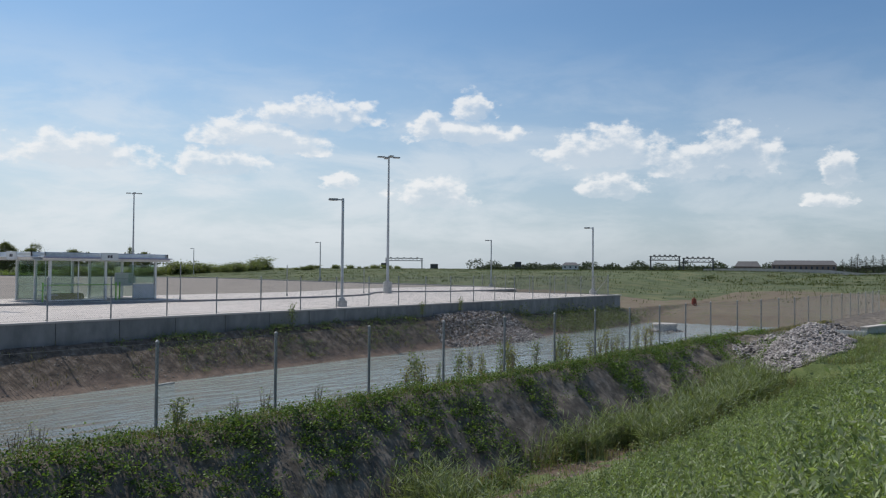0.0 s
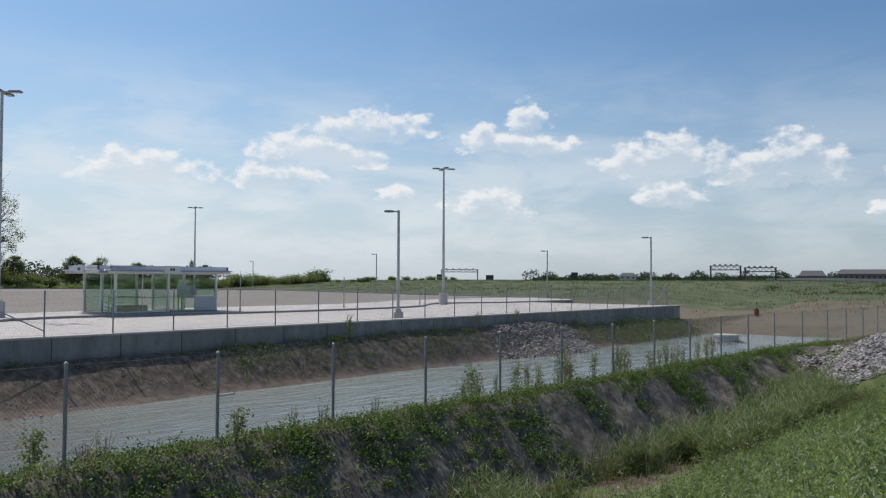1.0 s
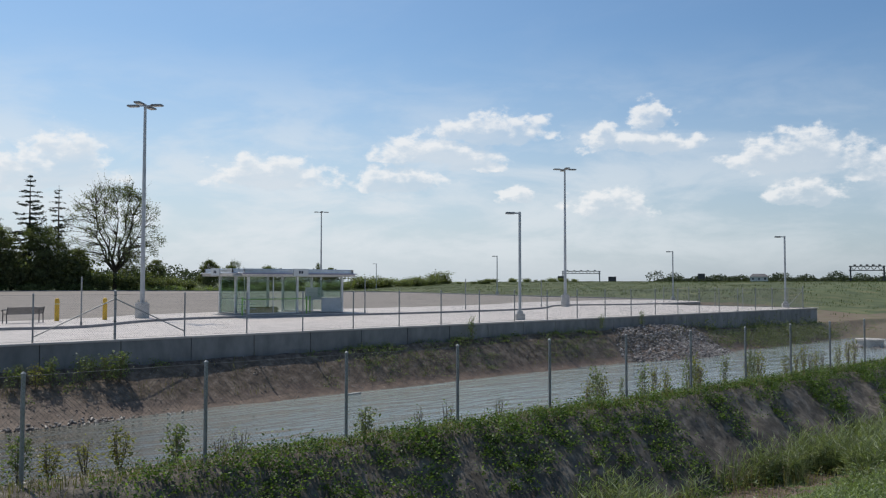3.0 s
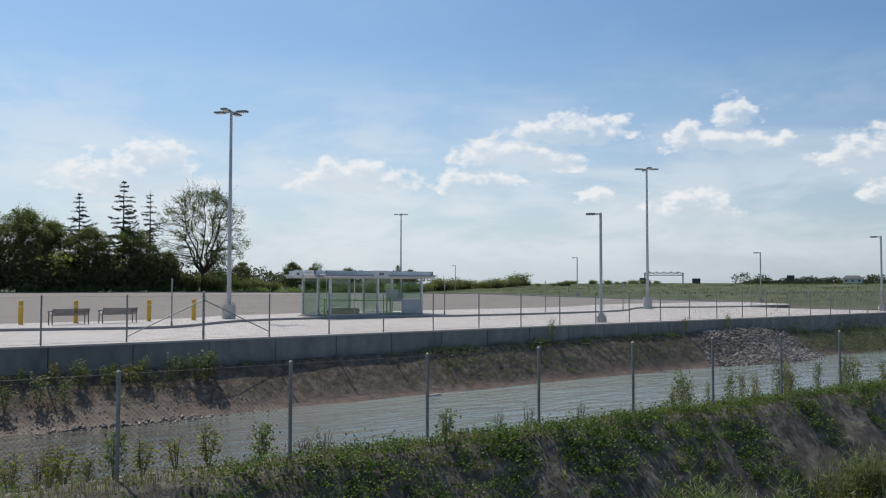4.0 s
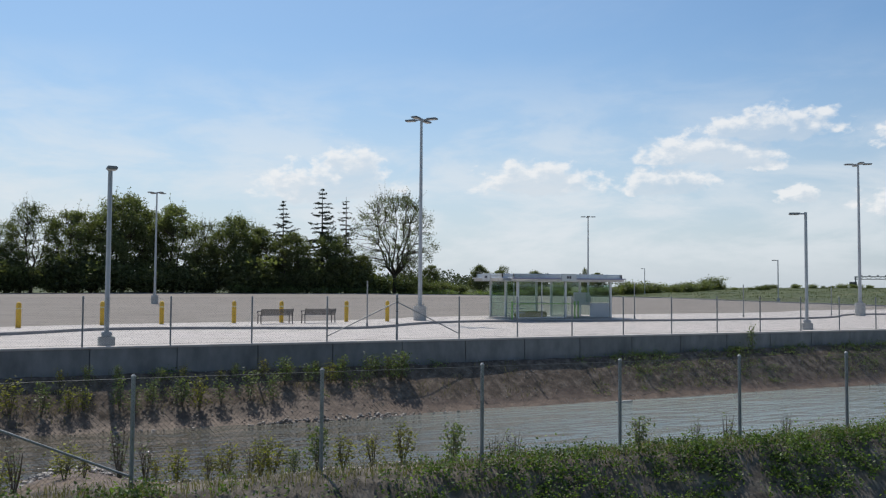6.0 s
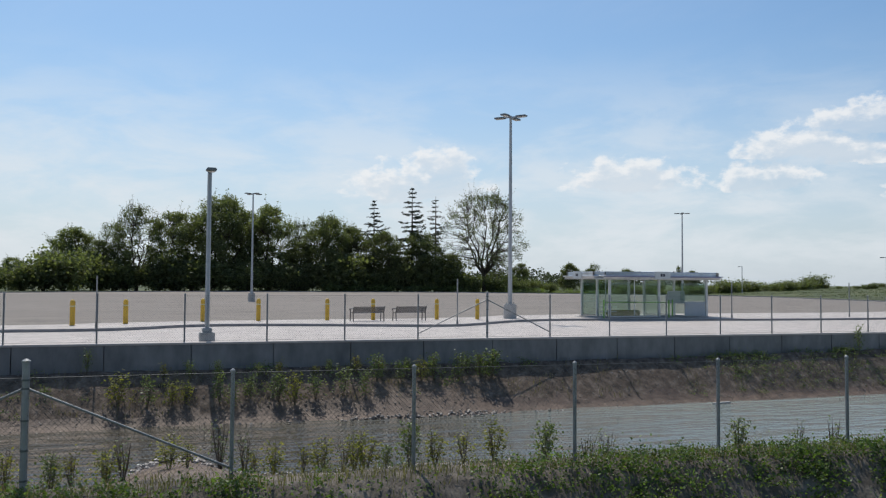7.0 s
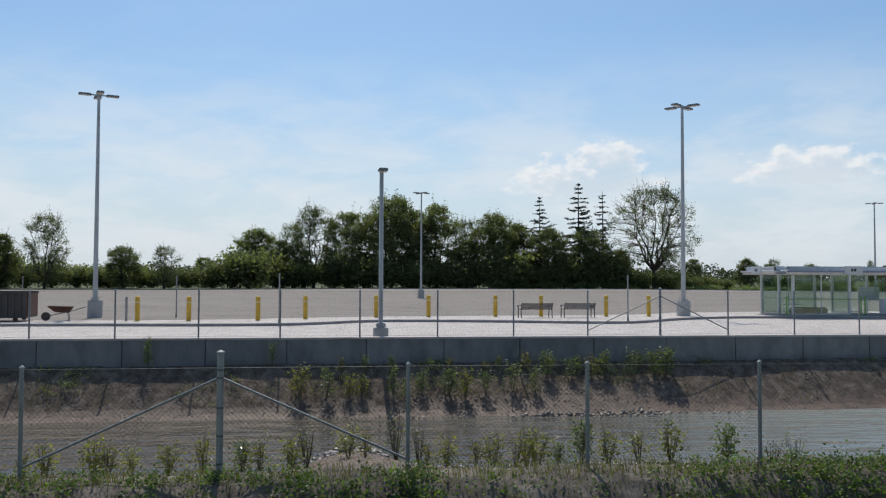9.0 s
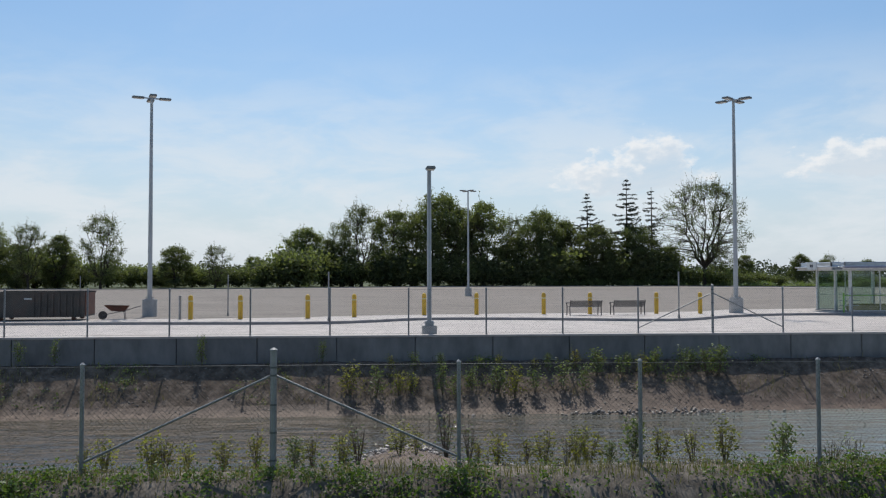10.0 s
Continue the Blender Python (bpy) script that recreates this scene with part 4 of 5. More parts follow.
def conifer(seed, tall, spread, label, bare=0.0):
    """A spruce-like tree: straight stem, whorls of level boughs with needle sprays."""
    rnd, rs = random.Random(seed), np.random.RandomState(seed)
    v, f, c = [], [], []
    tube(v, f, [Vector((0, 0, -0.3)), Vector((0.05, 0, tall * 0.5)), Vector((0, 0.05, tall))], [tall * 0.014, tall * 0.009, 0.03], 6)
    z = tall * 0.2
    while z < tall * 0.985:
        left = 1 - z / tall
        for k in range(rnd.choice((4, 5, 6))):
            a = rnd.uniform(0, 6.283)
            reach = spread * (left ** 0.8) * rnd.uniform(0.3, 1.1) + 0.15
            d = Vector((math.cos(a), math.sin(a), 0))
            p0 = Vector((0, 0, z))
            p1 = p0 + d * reach * 0.6 + Vector((0, 0, reach * rnd.uniform(-0.08, 0.12)))
            p2 = p0 + d * reach + Vector((0, 0, reach * rnd.uniform(-0.12, 0.22)))
            tube(v, f, [p0, p1, p2], [0.06 + 0.05 * left, 0.035, 0.012], 3)
            for s in np.linspace(0.25, 1.0, int((3 + reach * 7) * (1 - bare))):
                q = p0.lerp(p1, s / 0.6) if s < 0.6 else p1.lerp(p2, (s - 0.6) / 0.4)
                for _ in range(3):
                    c.append((q.x + rnd.gauss(0, 0.16), q.y + rnd.gauss(0, 0.16), q.z + rnd.gauss(-0.05, 0.09)))
        z += tall * rnd.uniform(0.022, 0.055)
    tree = empty("conifer", label=label, category="tree", group="trees behind the lot")
    from_arrays("trunk", v, f, BARK, tree)
    from_arrays("crown", *leaf_cards(rs, c, 0.42, 0.75, 0.45), LEAF_CONIFER, tree)
    return tree


def bush(seed, tall, wide, count, leaf_size, mat, label):
    """A shrub: several stems and a ragged mass of leaves."""
    rnd, rs = random.Random(seed), np.random.RandomState(seed)
    v, f, c = [], [], []
    for _ in range(9):
        a, reach = rnd.uniform(0, 6.283), rnd.uniform(0.1, 0.5) * wide
        e = Vector((math.cos(a) * reach, math.sin(a) * reach, tall * rnd.uniform(0.45, 0.9)))
        tube(v, f, [Vector((0, 0, -0.2)), e * 0.5 + Vector((0, 0, tall * 0.1)), e], [0.05 * tall / 3, 0.03 * tall / 3, 0.01], 3)
        n_here = count // 9
        c.append(np.array(e) * rs.uniform(0.35, 1.05, (n_here, 1)) + rs.normal(0, 1, (n_here, 3)) * [wide * 0.13, wide * 0.13, tall * 0.11])
    c = np.concatenate(c)
    c[:, 2] = np.abs(c[:, 2]) + 0.02
    ob = empty("shrub", label=label, category="shrub", group="shrubs below the trees")
    from_arrays("stem", v, f, BARK, ob)
    from_arrays("foliage", *leaf_cards(rs, c, leaf_size, 0.25, 0.7), mat, ob)
    return ob


# ---- trees behind the lot ----
full_a = broadleaf(11, 20, 6.8, 0.0, 230, 135, 0.34, LEAF_DARK, "dense dark green broadleaf tree at the lot's far edge", 0.08)
full_b = broadleaf(12, 20, 5.9, 0.0, 200, 120, 0.34, LEAF_DARK, "tall dark green broadleaf tree at the lot's far edge", 0.075)
thin_a = broadleaf(13, 20, 5.8, 0.08, 180, 60, 0.3, LEAF_PALE, "thinly leaved tree with bare twigs at the lot's edge", 0.068, 110)
lone = broadleaf(31, 24, 11.2, 0.2, 330, 44, 0.27, LEAF_PALE, "large spreading tree with sparse young leaves and dark limbs", 0.05, 220, 11, True)
spruce_a = conifer(15, 23, 9.0, "tall dark conifer with ragged level boughs")
spruce_b = conifer(16, 23, 6.5, "thin half-bare conifer with a long spike", 0.5)
shrub_a = bush(17, 5.0, 7.0, 3600, 0.42, LEAF_DARK, "dark green shrub thicket under the trees")
shrub_b = bush(18, 2.2, 5.0, 1200, 0.34, LEAF_WEED, "bright green low shrub along the lot's edge")


def plant(src, x, y, tall, nominal, rz, wide=1.0, sink=0.1):
    k = tall / nominal
    m = pose(x, y, height(x, y) - sink, 0, 0, rz) @ Matrix.Diagonal((k * wide, k * wide, k, 1))
    if "placed" not in src:
        src["placed"] = 1
        src.matrix_basis = m
        return src
    return copy_thing(src, m @ Matrix.Diagonal([1 / q for q in src.scale] + [1]))


# heading in degrees from the wall's normal, distance, height
def row(src, nominal, places):
    for k, (head, far, tall, wide) in enumerate(places):
        x, y = far * math.tan(radians(head)), far
        plant(src, x, y, tall, nominal, 47 * k + 13 * (k % 3), wide)


row(full_a, 20, [(-24.5, 176, 14.0, 1.1), (-5.1, 208, 14.2, 1.2), (3.9, 207, 22.5, 1.0), (10.8, 206, 18.6, 1.0), (14.6, 204, 15.0, 1.1), (-13.4, 178, 8.6, 1.3), (17.2, 204, 15.0, 1.15)])
row(full_b, 20, [(-20.3, 178, 11.0, 1.2), (0.9, 207, 18.6, 1.1), (7.0, 208, 20.8, 1.1), (12.6, 209, 16.4, 1.1), (-8.4, 214, 7.6, 1.6), (5.4, 211, 19.5, 1.1), (-3.4, 206, 11.5, 1.1), (9.0, 205, 12.0, 1.2), (19.2, 205, 10.5, 1.3), (24.0, 209, 8.5, 1.1), (-22.6, 176, 9.0, 1.4)])
row(thin_a, 20, [(-17.9, 172, 14.8, 1.0), (-10.9, 176, 8.8, 1.2), (-1.3, 205, 19.8, 1.05), (9.0, 212, 17.5, 1.0), (-22.0, 170, 12.6, 1.0), (-2.7, 209, 16.0, 1.0), (2.4, 212, 19.0, 1.0), (11.8, 212, 17.2, 1.0), (22.4, 211, 11.0, 1.2), (-6.6, 214, 9.0, 1.0)])
row(lone, 24, [(21.5, 203, 26.6, 0.94)])
row(spruce_a, 23, [(14.0, 209, 23.5, 0.95), (16.6, 208, 27.0, 1.0)])
row(spruce_b, 23, [(18.2, 207, 25.0, 1.0)])
rnd = random.Random(5)
row(shrub_a, 5, [(h + rnd.uniform(-0.4, 0.4), 204 if h > -5 else 186, rnd.uniform(5.0, 8.5) if -7 < h < 20 or h < -17 else rnd.uniform(3.0, 5.0), rnd.uniform(0.9, 1.3)) for h in np.arange(-29, 27, 1.25)])
row(shrub_b, 2.2, [(h + rnd.uniform(-0.4, 0.4), 201.5 if h < 23 else 190, rnd.uniform(1.2, 2.4), rnd.uniform(1.0, 1.6)) for h in np.arange(11, 33, 1.3)])
row(full_a, 20, [(27.3, 205, 8.6, 1.0), (31.0, 230, 7.6, 1.1)])
row(full_b, 20, [(28.6, 215, 7.5, 1.2), (35.2, 250, 6.5, 1.2)])
row(thin_a, 20, [(28.9, 222, 9.0, 0.9), (34.4, 250, 8.2, 0.7)])
row(shrub_a, 5, [(30.0, 205, 5.0, 1.1), (33.0, 215, 4.0, 1.2)])
for k in range(34):
    head = 31.0 + 0.62 * k + rnd.uniform(-0.3, 0.3)
    far, tall = rnd.uniform(172, 200), rnd.choice((1.3, 1.6, 2.0, 2.4)) * (1.3 if head < 43 else 0.75) * (1.5 if k in (10, 11, 19) else 1.0)
    plant(shrub_a, far * math.tan(radians(head)), far, tall, 5, 61 * k, rnd.uniform(1.0, 1.7), 0.22 * tall)

# distant woods all along the horizon
rs = np.random.RandomState(31)
pts, sizes = [], []
for head, far, tall in [(h, rs.uniform(560, 800), rs.choice((5.5, 6.5, 7.5, 10.0), p=(0.4, 0.3, 0.2, 0.1)) * rs.uniform(0.85, 1.1)) for h in np.arange(57, 104, 0.2)] + [(h, rs.uniform(420, 600), rs.uniform(7, 11)) for h in np.arange(-60, 36, 0.5)]:
    x, y = far * math.sin(radians(head)), far * math.cos(radians(head))
    k = 330
    wide = tall * 0.75
    c = rs.normal(0, 1, (k, 3))
    c /= np.linalg.norm(c, axis=1)[:, None]
    c *= rs.uniform(0.5, 1.05, (k, 1)) * [wide, wide, tall * 0.5]
    pts.append(c + [x, y, tall * 0.5 + 0.5])
woods = from_arrays("distant_woods", *leaf_cards(rs, np.concatenate(pts), 1.15, 0.2, 0.75), LEAF_FAR)
tagged(woods, "low dark line of distant woods on the horizon", "woods", kind="stuff")
for k, (head, tall) in enumerate(((80.2, 8.2), (80.7, 9.6), (81.05, 11.2), (81.5, 9.8), (81.9, 10.4), (82.4, 10.8), (82.9, 9.4), (83.5, 10.5))):
    plant(spruce_a, 430 * math.sin(radians(head)), 430 * math.cos(radians(head)), tall * 0.82, 23, 50 * k, 1.7)

# ---- far structures ----
DARK_STEEL = material("dark gantry steel", [(0.045, 0.048, 0.05), (0.08, 0.083, 0.085)], 2, 0.6, metal=0.3)
BROWN_BRICK = material("brown brickwork", [(0.17, 0.125, 0.11), (0.23, 0.175, 0.155)], 1.0, 0.9)
ROOF_GREY = material("grey roofing", [(0.085, 0.08, 0.082), (0.12, 0.115, 0.115)], 1.0, 0.8)


def gantry(head, far, wide, tall, steel, label, depth=0.9):
    """A sign gantry over a road: two legs, a trussed beam, hanging lamps."""
    x, y = far * math.sin(radians(head)), far * math.cos(radians(head))
    g = empty("sign_gantry", x, y, height(x, y), -head, label=label, category="gantry", group="road gantries")
    for s in (-1, 1):
        bm = bmesh.new()
        box(bm, (s * wide / 2 - 0.22, -0.22, -0.3), (s * wide / 2 + 0.22, 0.22, tall), 0.03)
        part("leg", bm, steel, g)
    for z in (tall - depth, tall):
        bm = bmesh.new()
        box(bm, (-wide / 2 - 0.4, -0.12, z - 0.13), (wide / 2 + 0.4, 0.12, z + 0.13), 0.02)
        part("chord", bm, steel, g)
    bays = 10
    for k in range(bays):
        xa, xb = -wide / 2 + wide * k / bays, -wide / 2 + wide * (k + 1) / bays
        bm = bmesh.new()
        rod(bm, (xa, 0, tall - depth if k % 2 else tall), (xb, 0, tall if k % 2 else tall - depth), 0.09, sides=5)
        part("diagonal", bm, steel, g)
    for k in range(5):
        bm = bmesh.new()
        xa = -wide / 2 + wide * (k + 0.7) / 5.4
        box(bm, (xa - 0.35, -0.6, tall + 0.16), (xa + 0.35, 0.3, tall + 0.5), 0.05)
        part("camera_box", bm, steel, g)
    return g


GANTRY_GREY = material("grey gantry steel", [(0.20, 0.205, 0.21), (0.28, 0.285, 0.29)], 2, 0.6, metal=0.3)
gantry(52.15, 330, 14.0, 4.2, GANTRY_GREY, "grey trussed road gantry beyond the grass mound")
gantry(69.6, 270, 8.6, 4.6, DARK_STEEL, "dark trussed gantry standing before the distant woods", 1.2)
gantry(71.7, 275, 8.8, 4.2, DARK_STEEL, "dark trussed gantry standing before the distant woods", 1.2)


def road_sign(head, far, wide, tall, lift):
    x, y = far * math.sin(radians(head)), far * math.cos(radians(head))
    s = empty("road_sign", x, y, height(x, y), -head, label="dark road sign board seen from behind on posts", category="road sign", group="far road signs")
    for k in (-0.3, 0.3):
        bm = bmesh.new()
        box(bm, (wide * k - 0.1, -0.1, -0.3), (wide * k + 0.1, 0.1, lift + tall), 0.01)
        part("post", bm, DARK_STEEL, s)
    bm = bmesh.new()
    box(bm, (-wide / 2, -0.16, lift), (wide / 2, -0.1, lift + tall), 0.02)
    part("board", bm, DARK_STEEL, s)


road_sign(50.8, 320, 2.3, 1.8, 0.5)
road_sign(54.2, 320, 2.9, 1.8, 0.3)
road_sign(59.9, 330, 2.6, 2.0, 1.2)


def far_building(head, far, wide, deep, wall_h, roof_h, wall_mat, label, panes):
    x, y = far * math.sin(radians(head)), far * math.cos(radians(head))
    b = empty("building", x, y, height(x, y) + 0.2, -head, label=label, category="building")
    bm = bmesh.new()
    box(bm, (-wide / 2, 0, -0.5), (wide / 2, deep, wall_h), 0.02)
    walls = part("wall", bm, wall_mat, b)
    bm = bmesh.new()
    e = [bm.verts.new(p) for p in ((-wide / 2 - 0.5, -0.5, wall_h), (wide / 2 + 0.5, -0.5, wall_h), (wide / 2 + 0.5, deep + 0.5, wall_h), (-wide / 2 - 0.5, deep + 0.5, wall_h), (-wide / 2 + 1.5, deep / 2, wall_h + roof_h), (wide / 2 - 1.5, deep / 2, wall_h + roof_h))]
    for q in ((0, 1, 5, 4), (1, 2, 5), (2, 3, 4, 5), (3, 0, 4), (3, 2, 1, 0)):
        bm.faces.new([e[i] for i in q])
    part("roof", bm, ROOF_GREY, b)
    for k in range(panes):
        bm = bmesh.new()
        xa = -wide / 2 + wide * (k + 0.5) / panes
        box(bm, (xa - 0.5, -0.03, wall_h * 0.45), (xa + 0.5, 0.05, wall_h * 0.8), 0.01)
        part("window", bm, NAVY, walls)


far_building(78.0, 520, 34, 14, 4.6, 2.6, BROWN_BRICK, "long low brown brick building beyond the fields", 12)
far_building(74.7, 540, 14, 10, 3.6, 3.2, BROWN_BRICK, "brown house with a hipped grey roof", 4)
far_building(63.4, 480, 9, 8, 3.0, 1.6, PANEL_GREY, "small grey-white building before the distant woods", 3)

# concrete barrier of the far highway
v, f = [], []
for k, s in enumerate(np.linspace(0, 1, 50)):
    x, y = 262 + 60 * s, 85 - 150 * s
    z = height(x, y)
    v += [(x, y, z - 0.3), (x, y, z + 0.95), (x + 0.4, y, z + 0.95), (x + 0.4, y, z - 0.3)]
    if k:
        a, b = 4 * k - 4, 4 * k
        f += [(a, b, b + 1, a + 1), (a + 1, b + 1, b + 2, a + 2), (a + 2, b + 2, b + 3, a + 3)]
tagged(from_arrays("highway_barrier", v, f, CONCRETE_PALE), "pale concrete barrier along the far highway embankment", "barrier", kind="structure")

# ---- stones ----
STONE = material("quarry stone", [(0.10, 0.088, 0.082), (0.20, 0.178, 0.167), (0.36, 0.33, 0.31)], 2.5, 0.85, bump=0.4, bump_scale=12, vary=0.7, island=0.7, coarse=0.3)
STONE_WET = material("shore stone", [(0.13, 0.11, 0.095), (0.22, 0.19, 0.165), (0.33, 0.29, 0.26)], 4, 0.45, bump=0.4, bump_scale=14, vary=0.6, island=0.7)


def stone_shape(seed):
    """One angular stone about 1 m across: vertices and faces."""
    rnd = random.Random(seed)
    bm = bmesh.new()
    bmesh.ops.create_icosphere(bm, subdivisions=1, radius=0.5)
    squash = Vector((rnd.uniform(0.8, 1.25), rnd.uniform(0.6, 0.95), rnd.uniform(0.45, 0.75)))
    for p in bm.verts:
        p.co = Vector((p.co.x * squash.x, p.co.y * squash.y, p.co.z * squash.z)) * rnd.uniform(0.78, 1.2)
    v = np.array([tuple(p.co) for p in bm.verts])
    f = np.array([[p.index for p in q.verts] for q in bm.faces])
    bm.free()
    return v, f


SHAPES = [stone_shape(40 + k) for k in range(6)]


def scatter_stones(rs, places, sizes):
    """Many stones joined into one mesh."""
    vs, fs, at = [], [], 0
    for k, (p, s) in enumerate(zip(places, sizes)):
        v, f = SHAPES[k % 6]
        turn = np.array(Euler(rs.uniform(-0.6, 0.6, 3) * [1, 1, 6]).to_matrix())
        vs.append(v @ turn.T * s + p)
        fs.append(f + at)
        at += len(v)
    return np.concatenate(vs), np.concatenate(fs)


def riprap(name, seed, inside, box_xy, count, size, label, mat, loose=220):
    """A heap of quarry stones lying on the ground: the front ones single, the rest joined."""
    rs = np.random.RandomState(seed)
    heap = empty(name, label=label, category="stone heap")
    meshes = []
    for k, (v, f) in enumerate(SHAPES):
        me = bpy.data.meshes.new("stone")
        me.from_pydata([tuple(p) for p in v], [], [tuple(int(i) for i in q) for q in f])
        me.materials.append(mat)
        meshes.append(me)
    places, sizes = [], []
    while len(places) < count:
        x, y = rs.uniform(box_xy[0], box_xy[1]), rs.uniform(box_xy[2], box_xy[3])
        if inside(x, y) < rs.uniform(0, 1):
            continue
        s = size * rs.uniform(0.55, 1.45)
        places.append((x, y, height(x, y) + s * rs.uniform(0.02, 0.3)))
        sizes.append(s)
    order = np.argsort([math.hypot(p[0], p[1]) for p in places])
    for k in order[:loose]:
        ob = new("stone", meshes[k % 6])
        ob.parent = heap
        ob.matrix_basis = Matrix.LocRotScale(places[k], Euler((rs.uniform(-0.5, 0.5), rs.uniform(-0.5, 0.5), rs.uniform(0, 6))), (sizes[k],) * 3)
    rest = list(order[loose:])
    if rest:
        ob = from_arrays("stones", *scatter_stones(rs, np.array(places)[rest], np.array(sizes)[rest]), mat, heap)
        ob["kind"] = "stuff"
    return heap


riprap("riprap_heap", 3, lambda x, y: 1.0 if ((x - 41.3) / 5.6) ** 2 + ((y - 8.8) / 2.4) ** 2 < 1 + 0.3 * fbm(x, y, 0.5) else 0.0, (33, 49, 4, 12.5), 8000, 0.165, "grey quarry stone heap at the end of the berm", STONE)
riprap("riprap_apron", 4, lambda x, y: 1.0 if abs(x - 45.6) < 4.2 + (29.8 - y) * 0.5 + 0.8 * fbm(x, y, 0.4) and y > 23.6 else 0.0, (37, 55, 23.5, 29.9), 5600, 0.165, "grey quarry stone apron running from the wall into the pond", STONE)
riprap("shore_stones", 5, lambda x, y: 1.0 if abs(y - (27.3 - 0.55 * math.exp(-((x - 8) / 5) ** 2))) < 0.25 + 0.4 * math.exp(-((x - 8.0) / 4) ** 2) else 0.0, (1.5, 15, 26, 28.2), 800, 0.13, "wet brown stones along the pond's far shore", STONE_WET, 150)
riprap("shore_stones", 6, lambda x, y: 1.0 if abs(height(x, y) - WATER_Z - 0.05) < 0.16 else 0.0, (-1.0, 11.5, 17, 22), 800, 0.15, "wet brown stones along the pond's near shore", STONE_WET, 150)
riprap("culvert_stones", 8, lambda x, y: 1.0, (50, 58, 8.4, 10.6), 260, 0.28, "grey stones round the culvert headwall", STONE, 120)

# scattered pebbles and clods on the banks
rs = np.random.RandomState(9)
p, s = [], []
for _ in range(5200):
    x = rs.uniform(-14, 46)
    y = rs.uniform(27.2, 29.9) if rs.rand() < 0.62 else fence_line(x) - rs.uniform(0.3, 4.2)
    d = rs.uniform(0.02, 0.075) * (1.2 if y > 20 else 1.0)
    p.append((x, y, height(x, y) + d * 0.1))
    s.append(d)
pebbles = from_arrays("bank_pebbles", *scatter_stones(rs, np.array(p), np.array(s)), STONE_WET)
tagged(pebbles, "scattered pebbles and clods on the soil banks", "pebbles", kind="stuff")

# ---- outlet riser, culvert, marker drum ----
riser = empty("outlet_riser", 62.0, 22.8, -2.5, label="round pale concrete outlet riser with a stone skirt in the pond", category="outlet riser")
bm = bmesh.new()
rod(bm, (0, 0, -0.8), (0, 0, 0.62), 0.85, sides=28)
part("pipe", bm, PEDESTAL, riser)
bm = bmesh.new()
rod(bm, (0, 0, 0.62), (0, 0, 0.74), 0.92, sides=28)
part("lid", bm, CONCRETE_PALE, riser, "pale concrete lid")
rs = np.random.RandomState(12)
a, r = rs.uniform(0, 6.283, 160), rs.uniform(0.85, 1.9, 160)
skirt = from_arrays("stones", *scatter_stones(rs, np.stack([np.cos(a) * r, np.sin(a) * r, 0.42 - 0.22 * r], 1), np.full(160, 0.3)), STONE, riser)
skirt["kind"] = "stuff"

head = empty("culvert_headwall", 53.6, 7.6, -1.9, -10, label="pale concrete culvert headwall half buried in grass", category="culvert")
bm = bmesh.new()
box(bm, (-0.8, -0.2, -0.6), (2.6, 0.2, 0.95), 0.03)
part("wall", bm, PEDESTAL, head)
bm = bmesh.new()
box(bm, (-0.85, -0.25, 0.95), (2.65, 0.25, 1.05), 0.03)
part("coping", bm, CONCRETE_PALE, head)
bm = bmesh.new()
box(bm, (-1.0, -0.2, -0.6), (-0.8, 1.6, 0.8), 0.03)
part("wing_wall", bm, PEDESTAL, head)

ORANGE = material("faded orange plastic", [(0.17, 0.035, 0.022), (0.24, 0.055, 0.03)], 3, 0.5)
drum = empty("traffic_drum", 88.5, 29.5, height(88.5, 29.5) - 0.25, label="faded orange traffic drum standing on the bare soil", category="traffic drum")
bm = bmesh.new()
rod(bm, (0, 0, 0), (0, 0, 0.12), 0.36, sides=16)
part("base", bm, BIN_DARK, drum, "black rubber base")
bm = bmesh.new()
rod(bm, (0, 0, 0.12), (0, 0, 0.95), 0.29, 0.24, 16)
part("body", bm, ORANGE, drum)
bm = bmesh.new()
rod(bm, (0, 0, 0.95), (0, 0, 1.08), 0.07, sides=8)
part("handle", bm, ORANGE, drum)

# a floating plank by the far shore
plank = empty("driftwood", 20.6, 27.2, WATER_Z, 12, label="pale driftwood plank lying at the waterline", category="driftwood")
bm = bmesh.new()
box(bm, (-0.45, -0.06, -0.01), (0.45, 0.06, 0.05), 0.012)
part("board", bm, PEDESTAL, plank)

# ---- saplings ----


